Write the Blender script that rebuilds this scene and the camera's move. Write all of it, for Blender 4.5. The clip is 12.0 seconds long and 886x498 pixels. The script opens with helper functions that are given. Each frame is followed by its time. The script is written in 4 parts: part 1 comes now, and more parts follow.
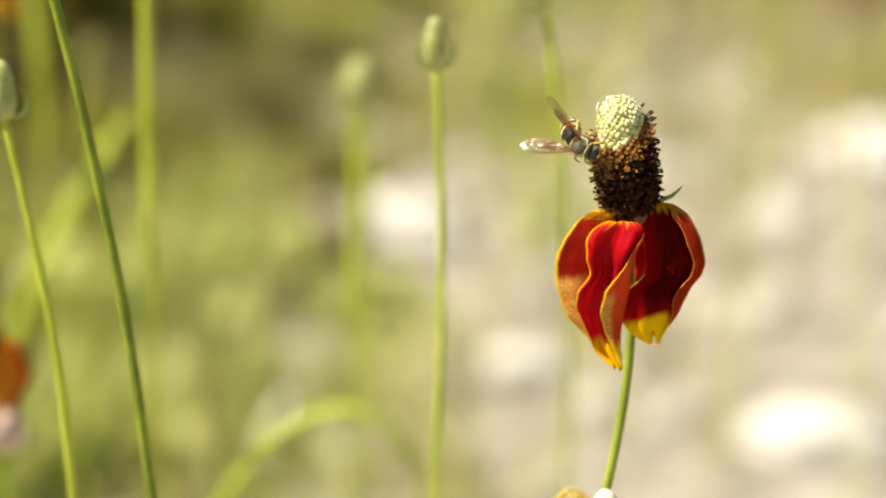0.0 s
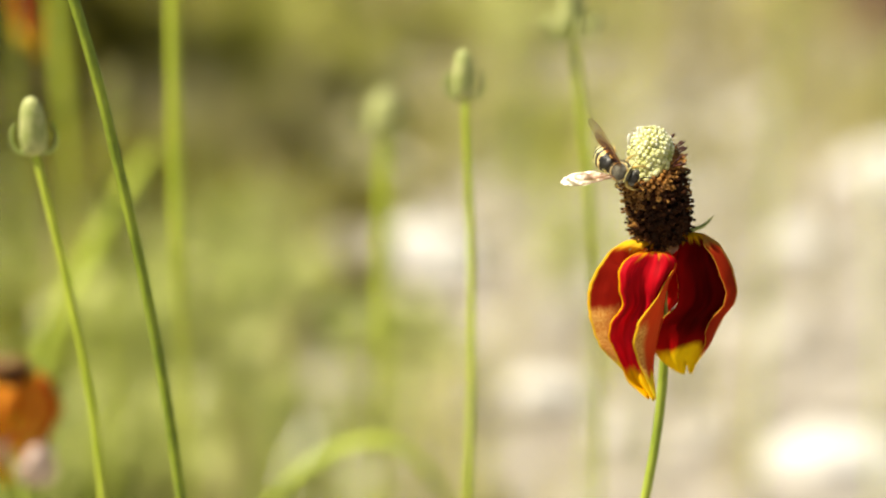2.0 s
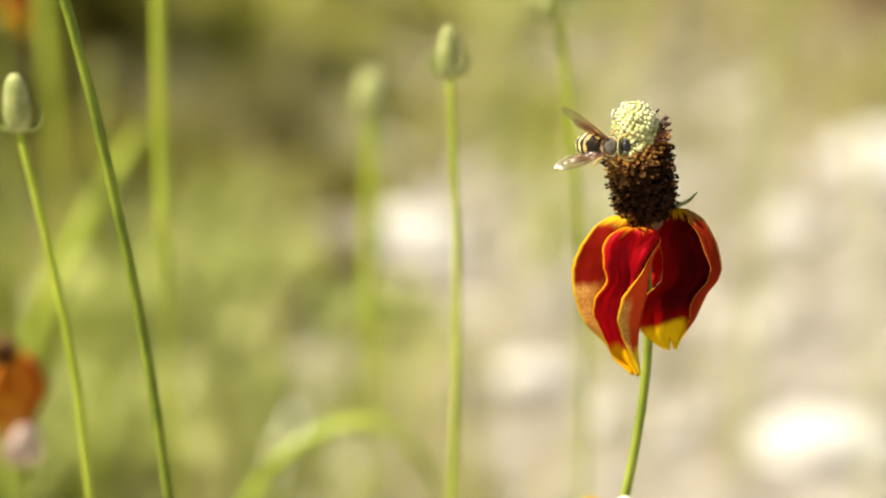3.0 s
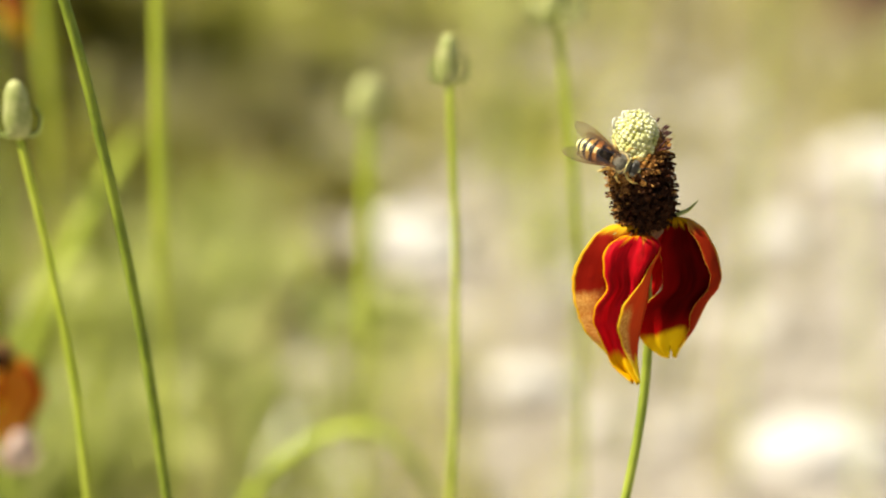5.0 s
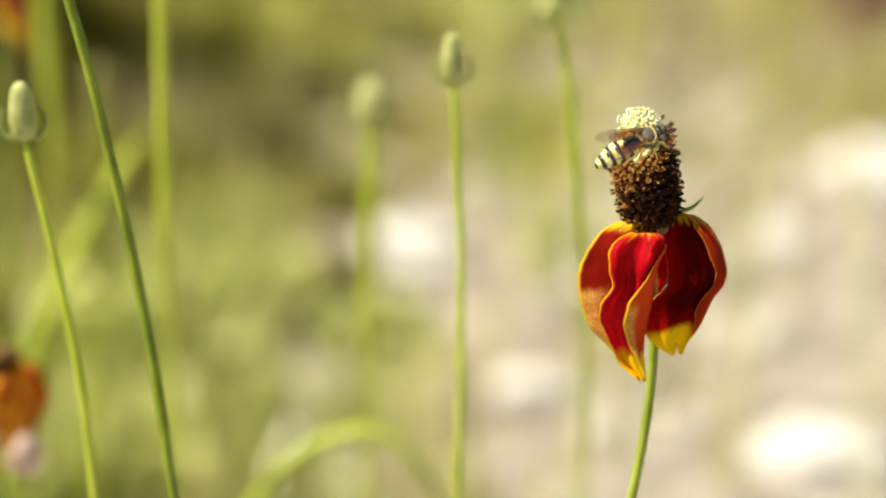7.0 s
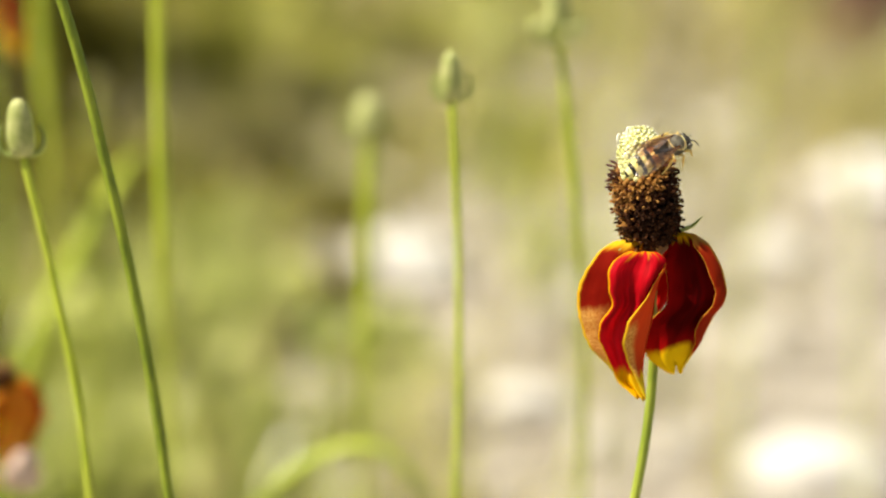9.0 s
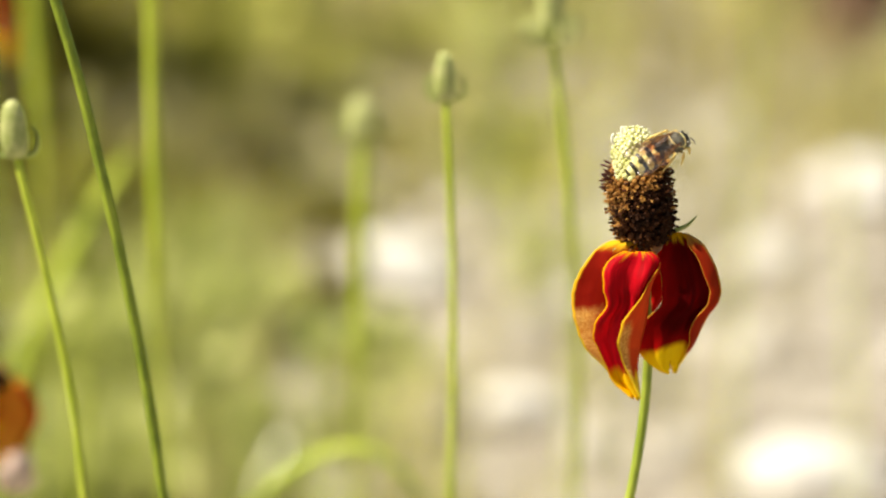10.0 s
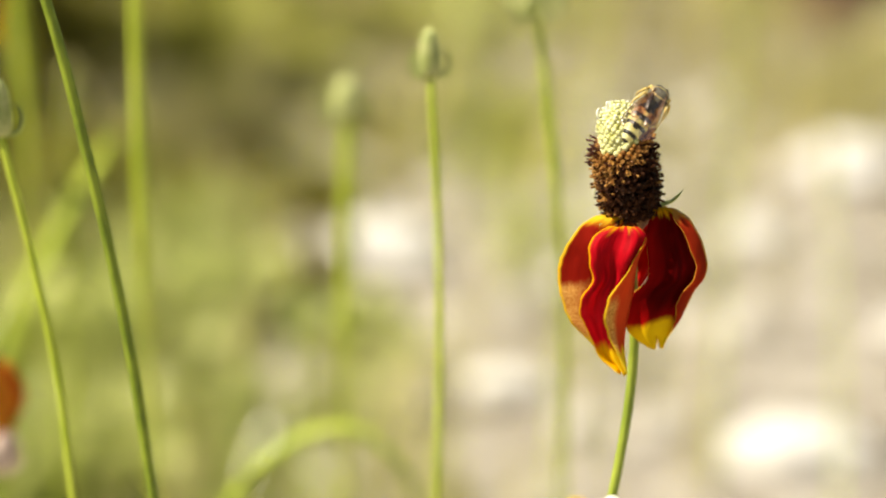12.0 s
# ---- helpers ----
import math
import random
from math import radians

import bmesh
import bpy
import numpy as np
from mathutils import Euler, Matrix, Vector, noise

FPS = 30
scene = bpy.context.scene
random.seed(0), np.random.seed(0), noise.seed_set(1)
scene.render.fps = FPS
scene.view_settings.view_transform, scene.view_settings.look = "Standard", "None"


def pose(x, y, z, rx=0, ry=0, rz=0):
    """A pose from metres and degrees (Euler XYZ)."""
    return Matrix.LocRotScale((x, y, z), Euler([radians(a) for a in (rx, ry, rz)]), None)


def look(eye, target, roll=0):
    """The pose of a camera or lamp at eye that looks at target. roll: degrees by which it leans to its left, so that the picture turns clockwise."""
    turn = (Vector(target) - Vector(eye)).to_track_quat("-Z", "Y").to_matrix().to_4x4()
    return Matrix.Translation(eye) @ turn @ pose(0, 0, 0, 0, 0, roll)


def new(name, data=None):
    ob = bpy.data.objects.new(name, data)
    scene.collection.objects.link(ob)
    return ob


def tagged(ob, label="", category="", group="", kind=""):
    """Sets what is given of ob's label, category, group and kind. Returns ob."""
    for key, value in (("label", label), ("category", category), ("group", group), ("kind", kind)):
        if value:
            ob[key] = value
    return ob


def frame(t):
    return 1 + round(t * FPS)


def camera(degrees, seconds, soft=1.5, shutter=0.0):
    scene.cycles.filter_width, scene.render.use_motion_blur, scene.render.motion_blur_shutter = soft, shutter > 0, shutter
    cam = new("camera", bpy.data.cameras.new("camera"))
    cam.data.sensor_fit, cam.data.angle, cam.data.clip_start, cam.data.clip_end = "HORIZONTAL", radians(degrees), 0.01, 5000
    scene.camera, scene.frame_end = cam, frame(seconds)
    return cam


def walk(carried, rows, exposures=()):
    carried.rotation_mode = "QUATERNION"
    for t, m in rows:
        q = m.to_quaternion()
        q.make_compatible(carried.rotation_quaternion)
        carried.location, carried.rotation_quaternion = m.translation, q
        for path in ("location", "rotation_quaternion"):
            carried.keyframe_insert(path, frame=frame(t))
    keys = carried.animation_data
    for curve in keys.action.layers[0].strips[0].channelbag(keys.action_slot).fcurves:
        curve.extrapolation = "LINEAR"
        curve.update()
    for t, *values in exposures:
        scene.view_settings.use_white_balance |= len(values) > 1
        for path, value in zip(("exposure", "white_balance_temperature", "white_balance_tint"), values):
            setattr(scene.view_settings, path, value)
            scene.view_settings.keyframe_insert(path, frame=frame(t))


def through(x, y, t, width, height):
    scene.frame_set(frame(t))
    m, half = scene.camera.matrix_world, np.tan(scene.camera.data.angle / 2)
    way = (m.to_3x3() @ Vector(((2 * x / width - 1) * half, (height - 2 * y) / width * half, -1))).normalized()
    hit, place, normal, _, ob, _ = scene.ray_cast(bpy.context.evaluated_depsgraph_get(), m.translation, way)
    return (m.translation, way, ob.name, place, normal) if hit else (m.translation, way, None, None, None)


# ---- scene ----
# The camera: a long close-up lens held by hand, about half a metre from the flower.
cam = camera(20.0, 12.0, soft=2.0, shutter=0.3)
cam.data.dof.use_dof = True
cam.data.dof.focus_distance = 0.480
cam.data.dof.aperture_fstop = 6.6
cam.data.dof.aperture_blades = 9
PATH = [
    (0.0, pose(0.00433, 0.00077, 0.50137, 73.4766, -0.4905, 0.2388)),
    (0.5, pose(0.00616, 0.00197, 0.50110, 73.5226, -0.2711, 0.1706)),
    (1.0, pose(0.00521, 0.00133, 0.50245, 73.9038, -0.2194, 0.1052)),
    (1.5, pose(0.00148, 0.00044, 0.50352, 74.0825, 0.0045, 0.2850)),
    (2.0, pose(0.00112, 0.00011, 0.50244, 74.1096, 0.1504, 0.4246)),
    (2.5, pose(0.00233, 0.00042, 0.50015, 73.9450, 0.1139, 0.3538)),
    (3.0, pose(0.00271, 0.00001, 0.49984, 73.8564, 0.1423, 0.2456)),
    (3.2, pose(0.00271, 0.00001, 0.49984, 73.8821, 0.1280, 0.1961)),
    (4.8, pose(0.00064, -0.00025, 0.50063, 74.0065, -0.0699, 0.1432)),
    (5.0, pose(0.00064, -0.00025, 0.50063, 73.9549, -0.0912, 0.0689)),
    (5.5, pose(-0.00000, -0.00000, 0.50000, 74.0000, 0.0000, 0.0000)),
    (6.0, pose(0.00055, -0.00121, 0.50010, 74.1607, 0.1530, -0.0148)),
    (6.5, pose(-0.00056, -0.00182, 0.49862, 74.1165, 0.1762, -0.1243)),
    (6.7, pose(-0.00056, -0.00182, 0.49862, 74.1681, 0.1904, -0.0746)),
    (8.3, pose(-0.00273, -0.00017, 0.49987, 74.1820, 0.2997, -0.0866)),
    (8.5, pose(-0.00273, -0.00017, 0.49987, 74.1819, 0.2891, -0.1238)),
    (9.0, pose(-0.00189, -0.00022, 0.50023, 74.3804, 0.1207, -0.1823)),
    (9.5, pose(-0.00236, -0.00005, 0.50005, 74.4662, 0.2770, -0.3202)),
    (10.0, pose(-0.00240, -0.00036, 0.49932, 74.4933, 0.1649, -0.3888)),
    (10.5, pose(-0.00238, -0.00005, 0.49794, 74.3487, 0.3665, -0.4475)),
    (11.0, pose(-0.00150, -0.00011, 0.49672, 74.1792, 0.2498, -0.5513)),
    (11.5, pose(-0.00104, 0.00013, 0.49585, 74.0513, 0.2971, -0.5961)),
    (12.0, pose(-0.00228, 0.00004, 0.49742, 74.1454, 0.3759, -0.7691)),
]
walk(cam, PATH, exposures=((0.0, 0.19, 7150, 5), (12.0, 0.19, 7150, 5)))

# Sun high on the left of the flower; clear sky.
SUN_UP, SUN_TURN = 57.0, -103.0       # elevation; turn from +y towards +x
sun = new("sun", bpy.data.lights.new("sun", "SUN"))
sun.data.energy, sun.data.angle, sun.data.color = 6.4, radians(0.53), (1.0, 0.93, 0.82)
_to = Vector((math.sin(radians(SUN_TURN)) * math.cos(radians(SUN_UP)),
              math.cos(radians(SUN_TURN)) * math.cos(radians(SUN_UP)), math.sin(radians(SUN_UP))))
sun.matrix_world = look(_to * 20, (0, 0, 0))
world = bpy.data.worlds.new("sky")
scene.world = world
world.use_nodes = True
_sky = world.node_tree.nodes.new("ShaderNodeTexSky")
_sky.sky_type, _sky.sun_disc = "NISHITA", False
_sky.sun_elevation, _sky.sun_rotation = radians(SUN_UP), radians(SUN_TURN)
_bg = world.node_tree.nodes["Background"]
_bg.inputs["Strength"].default_value = 0.06
world.node_tree.links.new(_sky.outputs[0], _bg.inputs["Color"])


# ---- materials ----
class Nodes:
    """A small hand for node materials."""

    def __init__(self, name):
        self.m = bpy.data.materials.new(name)
        self.m.use_nodes = True
        self.t = self.m.node_tree
        self.t.nodes.clear()
        self.out = self.t.nodes.new("ShaderNodeOutputMaterial")

    def add(self, kind, **inputs):
        n = self.t.nodes.new("ShaderNode" + kind)
        for k, v in inputs.items():
            self.put(n.inputs[k.replace("_", " ")], v)
        return n

    def put(self, socket, v):
        if isinstance(v, bpy.types.NodeSocket):
            self.t.links.new(v, socket)
        elif isinstance(v, tuple) and len(v) == 3 and socket.type == "RGBA":
            socket.default_value = (*v, 1)
        else:
            socket.default_value = v

    def mix(self, f, a, b):
        n = self.t.nodes.new("ShaderNodeMix")
        n.data_type = "RGBA"
        self.put(n.inputs[0], f), self.put(n.inputs[6], a), self.put(n.inputs[7], b)
        return n.outputs[2]

    def math(self, op, a, b=0.0, clamp=False):
        n = self.t.nodes.new("ShaderNodeMath")
        n.operation, n.use_clamp = op, clamp
        self.put(n.inputs[0], a), self.put(n.inputs[1], b)
        return n.outputs[0]

    def ramp(self, v, lo, hi):
        n = self.t.nodes.new("ShaderNodeMapRange")
        n.interpolation_type = "SMOOTHSTEP"
        self.put(n.inputs[0], v)
        n.inputs[1].default_value, n.inputs[2].default_value = lo, hi
        return n.outputs[0]

    def noise(self, vec, scale, detail=3.0, stretch=None):
        if stretch:
            mp = self.add("Mapping", Vector=vec)
            mp.inputs["Scale"].default_value = stretch
            vec = mp.outputs[0]
        return self.add("TexNoise", Vector=vec, Scale=scale, Detail=detail).outputs[0]

    def finish(self, colour, rough, height=None, bump=0.3, reach=0.0002, through=0.0, through_colour=None, spec=0.4, **more):
        p = self.add("BsdfPrincipled", Base_Color=colour, Roughness=rough, **more)
        p.inputs["Specular IOR Level"].default_value = spec
        normal = None
        if height is not None:
            b = self.add("Bump", Height=height, Strength=bump, Distance=reach)
            normal = b.outputs[0]
            self.put(p.inputs["Normal"], normal)
        shader = p.outputs[0]
        if through:
            tr = self.add("BsdfTranslucent", Color=through_colour if through_colour is not None else colour)
            mx = self.add("MixShader", Fac=through)
            self.t.links.new(shader, mx.inputs[1]), self.t.links.new(tr.outputs[0], mx.inputs[2])
            shader = mx.outputs[0]
        self.t.links.new(shader, self.out.inputs["Surface"])
        return self.m


def mottled(name, a, b, coarse, fine, rough=0.6, bump=0.3, reach=0.0002, through=0.0, island=0.0, stretch=None, spec=0.4, object_random=0.0):
    """Two colours mixed by a coarse and a fine noise (cycles a metre), with fine relief."""
    k = Nodes(name)
    o = k.add("TexCoord").outputs["Object"]
    n1, n2 = k.noise(o, coarse, 4), k.noise(o, fine, 4, stretch)
    f = k.math("ADD", k.math("MULTIPLY", n1, 0.65), k.math("MULTIPLY", n2, 0.35))
    f = k.ramp(f, 0.36, 0.64)
    if island:
        r = k.add("NewGeometry").outputs["Random Per Island"]
        f = k.math("ADD", k.math("MULTIPLY", f, 1 - island), k.math("MULTIPLY", r, island))
    if object_random:
        r = k.add("ObjectInfo").outputs["Random"]
        f = k.math("ADD", k.math("MULTIPLY", f, 1 - object_random), k.math("MULTIPLY", r, object_random))
    colour = k.mix(f, a, b)
    return k.finish(colour, rough, n2, bump, reach, through, None, spec)


def petal_face(name, deep, bright, tip, through=0.34, low_end=0.12, spec=0.14, rim_end=0.6, heart=0.0, arch=0.0, grain=0.45, glow=0.45):
    """The velvety upper face of a ray: crimson to maroon, yellow margin and tip."""
    k = Nodes(name)
    tc = k.add("TexCoord")
    uv = tc.outputs["UV"]
    s = k.add("SeparateXYZ", Vector=uv)
    streak = k.noise(uv, 4.0, 3, (3.4, 0.8, 1.0))
    fine = k.noise(tc.outputs["Object"], 2600.0, 4)
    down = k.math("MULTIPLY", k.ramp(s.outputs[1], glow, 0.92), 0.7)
    # heart puts cast shade into the colour: sides lighten, the middle stays dark
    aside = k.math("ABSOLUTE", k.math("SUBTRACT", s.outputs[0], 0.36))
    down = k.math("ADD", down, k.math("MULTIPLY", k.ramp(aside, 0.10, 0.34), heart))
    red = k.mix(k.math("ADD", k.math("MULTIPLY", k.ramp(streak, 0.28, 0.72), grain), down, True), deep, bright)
    wave = k.math("ADD", s.outputs[1], k.math("MULTIPLY", k.math("SUBTRACT", k.noise(uv, 5.0, 3, (1.3, 1.0, 1.0)), 0.5), 0.11))
    hump = k.math("MULTIPLY", k.math("SUBTRACT", 1.0, k.ramp(k.math("ABSOLUTE", k.math("SUBTRACT", s.outputs[0], 0.42)), 0.0, 0.24)), arch)
    yellow = k.ramp(k.math("ADD", wave, hump), tip - 0.035, tip + 0.035)
    low = k.math("SUBTRACT", 1.0, k.ramp(k.math("ADD", s.outputs[1], k.math("MULTIPLY", k.math("SUBTRACT", streak, 0.5), 0.30)), low_end - 0.03, low_end + 0.04))
    edge = k.math("ABSOLUTE", k.math("SUBTRACT", s.outputs[0], 0.5))
    edge = k.ramp(k.math("ADD", edge, k.math("MULTIPLY", k.math("SUBTRACT", streak, 0.5), 0.03)), 0.474, 0.492)
    edge = k.math("MULTIPLY", edge, k.math("SUBTRACT", 1.0, k.ramp(s.outputs[1], rim_end - 0.05, rim_end + 0.05)))
    gold = k.mix(k.ramp(s.outputs[1], 0.3, 0.9), k.mix(fine, (0.95, 0.36, 0.006), (1.0, 0.56, 0.014)), k.mix(fine, (0.98, 0.53, 0.008), (1.0, 0.74, 0.025)))
    f = k.math("MAXIMUM", k.math("MAXIMUM", yellow, edge), low)
    return k.finish(k.mix(f, red, gold), 0.55, k.math("ADD", k.math("MULTIPLY", fine, 0.35), streak), 0.5, 0.0005, through, k.mix(f, (0.85, 0.012, 0.014), (1.0, 0.66, 0.03)), spec)


def petal_under(name, half, red_a=(0.26, 0.014, 0.007), red_b=(0.52, 0.055, 0.014), pale_a=(0.74, 0.28, 0.05), pale_b=(1.0, 0.62, 0.17), rim_a=0.45, rim_b=0.485, rim_colour=(0.98, 0.60, 0.03), crease=0.0, outer=False):
    """The downy under face: brick red near the head, apricot towards the tip, gold margin."""
    k = Nodes(name)
    tc = k.add("TexCoord")
    uv = tc.outputs["UV"]
    s = k.add("SeparateXYZ", Vector=uv)
    streak = k.noise(uv, 5.0, 4, (6.0, 0.8, 1.0))
    fine = k.ramp(k.noise(tc.outputs["Object"], 2300.0, 4), 0.30, 0.70)
    wave = k.math("ADD", s.outputs[1], k.math("MULTIPLY", k.math("SUBTRACT", k.noise(uv, 4.0, 3, (1.6, 1.0, 1.0)), 0.5), 0.16))
    f = k.ramp(wave, half - 0.04, half + 0.05)
    if crease:
        f = k.math("MULTIPLY", f, k.ramp(s.outputs[0], crease, crease + 0.10))
    red = k.mix(streak, red_a, red_b)
    apricot = k.mix(fine, pale_a, pale_b)
    edge = k.math("ABSOLUTE", k.math("SUBTRACT", s.outputs[0], 0.5))
    rim = k.math("MAXIMUM", k.ramp(edge, rim_a, rim_b), k.ramp(wave, 0.82, 0.88))
    rim = k.math("MAXIMUM", rim, k.math("SUBTRACT", 1.0, k.ramp(wave, 0.07, 0.14)))
    # outer paints the light shining through the fold as a gold line
    if outer:
        rim = k.math("MAXIMUM", rim, k.math("SUBTRACT", 1.0, k.ramp(k.math("ABSOLUTE", k.math("SUBTRACT", s.outputs[0], 0.66)), 0.02, 0.05)))
    colour = k.mix(rim, k.mix(f, red, apricot), k.mix(k.ramp(s.outputs[1], 0.6, 0.9), rim_colour, (1.0, 0.78, 0.04)))
    return k.finish(colour, 0.7, fine, 0.25, 0.00015, 0.30, k.mix(rim, k.mix(f, (0.7, 0.05, 0.01), (0.9, 0.4, 0.08)), (0.95, 0.5, 0.02)), 0.06)


STEM = mottled("stem_green", (0.26, 0.34, 0.035), (0.44, 0.51, 0.07), 90, 1400, 0.55, 0.5, 0.0002, 0.0, stretch=(1, 1, 0.15))
STEM_DEEP = mottled("stem_deep_green", (0.17, 0.24, 0.018), (0.34, 0.42, 0.042), 90, 1400, 0.5, 0.6, 0.0002, 0.0, stretch=(1, 1, 0.15))
STEM_LIME = mottled("leaf_lime", (0.36, 0.46, 0.04), (0.54, 0.62, 0.08), 60, 900, 0.5, 0.4, 0.0002, 0.0, stretch=(1, 1, 0.15))
STEM_BRIGHT = mottled("stem_lime", (0.46, 0.57, 0.045), (0.64, 0.72, 0.09), 60, 900, 0.55, 0.4, 0.0002, 0.0, stretch=(1, 1, 0.15))
BUD = mottled("bud_green", (0.31, 0.35, 0.10), (0.56, 0.57, 0.25), 300, 1800, 0.6, 0.5, 0.0003)
HUSK = mottled("husk_red_brown", (0.16, 0.05, 0.02), (0.36, 0.16, 0.05), 300, 1800, 0.6, 0.3, 0.0002)
BUD_PALE = mottled("bud_cream", (0.74, 0.73, 0.50), (0.94, 0.93, 0.78), 300, 1800, 0.6, 0.4, 0.0003)
BLOOM = mottled("floret_yellow", (0.50, 0.24, 0.03), (1.0, 0.82, 0.22), 400, 2200, 0.6, 0.3, 0.0002, island=0.7)
BUD_PINK = mottled("bud_faded_pink", (0.62, 0.40, 0.32), (0.90, 0.70, 0.60), 300, 1800, 0.6, 0.3, 0.0002)
BRACT = mottled("bract_green", (0.30, 0.38, 0.09), (0.56, 0.62, 0.22), 300, 1800, 0.55, 0.3, 0.0002, 0.2)
DOME = mottled("disc_pale_green", (0.46, 0.46, 0.11), (0.90, 0.89, 0.50), 260, 1500, 0.45, 0.3, 0.0002, island=0.5)
DOME_TIP = mottled("disc_cream", (0.88, 0.86, 0.64), (0.98, 0.97, 0.88), 260, 1500, 0.45, 0.3, 0.0002, island=0.4)
DOME_GAP = mottled("disc_green", (0.50, 0.49, 0.13), (0.74, 0.71, 0.30), 260, 1500, 0.6, 0.4, 0.0002)
DARK = mottled("floret_brown", (0.009, 0.0035, 0.0018), (0.085, 0.028, 0.010), 400, 2200, 0.6, 0.4, 0.0002, island=0.5, spec=0.12)
AMBER = mottled("floret_amber", (0.13, 0.040, 0.010), (0.56, 0.28, 0.07), 400, 2200, 0.5, 0.3, 0.0002, island=0.75, spec=0.25)
PURPLE = mottled("style_purple_brown", (0.035, 0.008, 0.008), (0.12, 0.03, 0.02), 400, 2200, 0.5, 0.3, 0.0002, island=0.5)
FACE = petal_face("ray_crimson", (0.24, 0.001, 0.005), (1.0, 0.008, 0.030), 0.84, 0.36, 0.135, 0.09, rim_end=0.9, grain=0.7)
FACE_INNER = petal_face("ray_crimson_inner", (0.36, 0.002, 0.005), (0.78, 0.015, 0.016), 1.3, 0.45, 0.02, rim_end=1.2)
# maroon taken near black: the column's shade on the right ray is coloured in
FACE_SHADED = petal_face("ray_maroon_shaded", (0.006, 0.0003, 0.0005), (0.50, 0.004, 0.006), 0.85, 0.14, 0.07, 0.02, rim_end=-0.2, heart=0.40, arch=0.08, grain=0.16, glow=0.62)
UNDER = petal_under("ray_under", 0.50, (0.20, 0.006, 0.004), (0.42, 0.020, 0.008))
UNDER_RED = petal_under("ray_under_red", 0.86, (0.26, 0.012, 0.005), (0.58, 0.050, 0.012), outer=True, rim_a=0.476, rim_b=0.496, rim_colour=(0.85, 0.36, 0.05))
UNDER_FLAP = petal_under("ray_under_flap", 0.56, (0.70, 0.042, 0.013), (0.92, 0.12, 0.025), (0.58, 0.20, 0.035), (1.0, 0.60, 0.16), crease=0.80)
UNDER_PALE = petal_under("ray_under_pale", 0.62, (0.62, 0.13, 0.012), (0.86, 0.30, 0.03), (0.80, 0.52, 0.38), (0.95, 0.74, 0.60))
FACE_ORANGE = petal_face("ray_orange", (0.92, 0.28, 0.02), (1.0, 0.54, 0.07), 0.80, 0.35)
RIM = mottled("ray_margin", (0.92, 0.50, 0.02), (1.0, 0.70, 0.08), 300, 2000, 0.5, 0.2, 0.0001, 0.4)
BLACK = mottled("bee_black", (0.010, 0.009, 0.008), (0.045, 0.038, 0.030), 500, 5000, 0.38, 0.5, 0.0001)
HONEY = mottled("bee_honey", (0.60, 0.38, 0.13), (0.92, 0.70, 0.32), 700, 4000, 0.42, 0.3, 0.0001)
FUR = mottled("bee_grey_down", (0.085, 0.075, 0.055), (0.27, 0.245, 0.19), 900, 7000, 0.65, 0.8, 0.0002)
YELLOW = mottled("bee_yellow", (0.84, 0.74, 0.26), (0.97, 0.93, 0.52), 700, 4000, 0.4, 0.3, 0.0001)
AMBERLEG = mottled("bee_leg_yellow", (0.62, 0.38, 0.07), (0.92, 0.74, 0.28), 700, 4000, 0.42, 0.3, 0.0001)
DOWN = mottled("bee_pale_down", (0.15, 0.10, 0.055), (0.44, 0.34, 0.19), 900, 5000, 0.7, 0.2, 0.0001, island=0.6)
EYE = mottled("bee_eye", (0.05, 0.048, 0.038), (0.17, 0.155, 0.125), 700, 6000, 0.3, 0.2, 0.0001, spec=0.7)
VEIN = mottled("wing_vein", (0.12, 0.055, 0.02), (0.28, 0.14, 0.06), 900, 4000, 0.25, 0.1, 0.0001, spec=0.9)
TAN = mottled("insect_tawny", (0.55, 0.25, 0.03), (0.88, 0.48, 0.09), 700, 4000, 0.5, 0.3, 0.0001)


def wing_film(name):
    k = Nodes(name)
    tc = k.add("TexCoord")
    crease = k.noise(tc.outputs["Object"], 1100.0, 4, (0.35, 1.0, 1.0))
    b = k.add("Bump", Height=crease, Strength=1.0, Distance=0.0005)
    along = k.add("SeparateXYZ", Vector=tc.outputs["Object"]).outputs[0]
    outer = k.ramp(k.math("ADD", k.math("MULTIPLY", along, -1.0), k.math("MULTIPLY", k.math("SUBTRACT", crease, 0.5), 0.006)), 0.0040, 0.0080)
    clear = k.add("BsdfTransparent", Color=k.mix(outer, (0.85, 0.71, 0.56), (0.96, 0.91, 0.84)))
    gloss = k.add("BsdfGlossy", Color=(1.0, 0.96, 1.0), Roughness=0.30, Normal=b.outputs[0])
    mx = k.add("MixShader", Fac=k.math("ADD", 0.09, k.math("MULTIPLY", outer, 0.02)))
    k.t.links.new(clear.outputs[0], mx.inputs[1]), k.t.links.new(gloss.outputs[0], mx.inputs[2])
    k.t.links.new(mx.outputs[0], k.out.inputs["Surface"])
    return k.m


FILM = wing_film("wing_film")


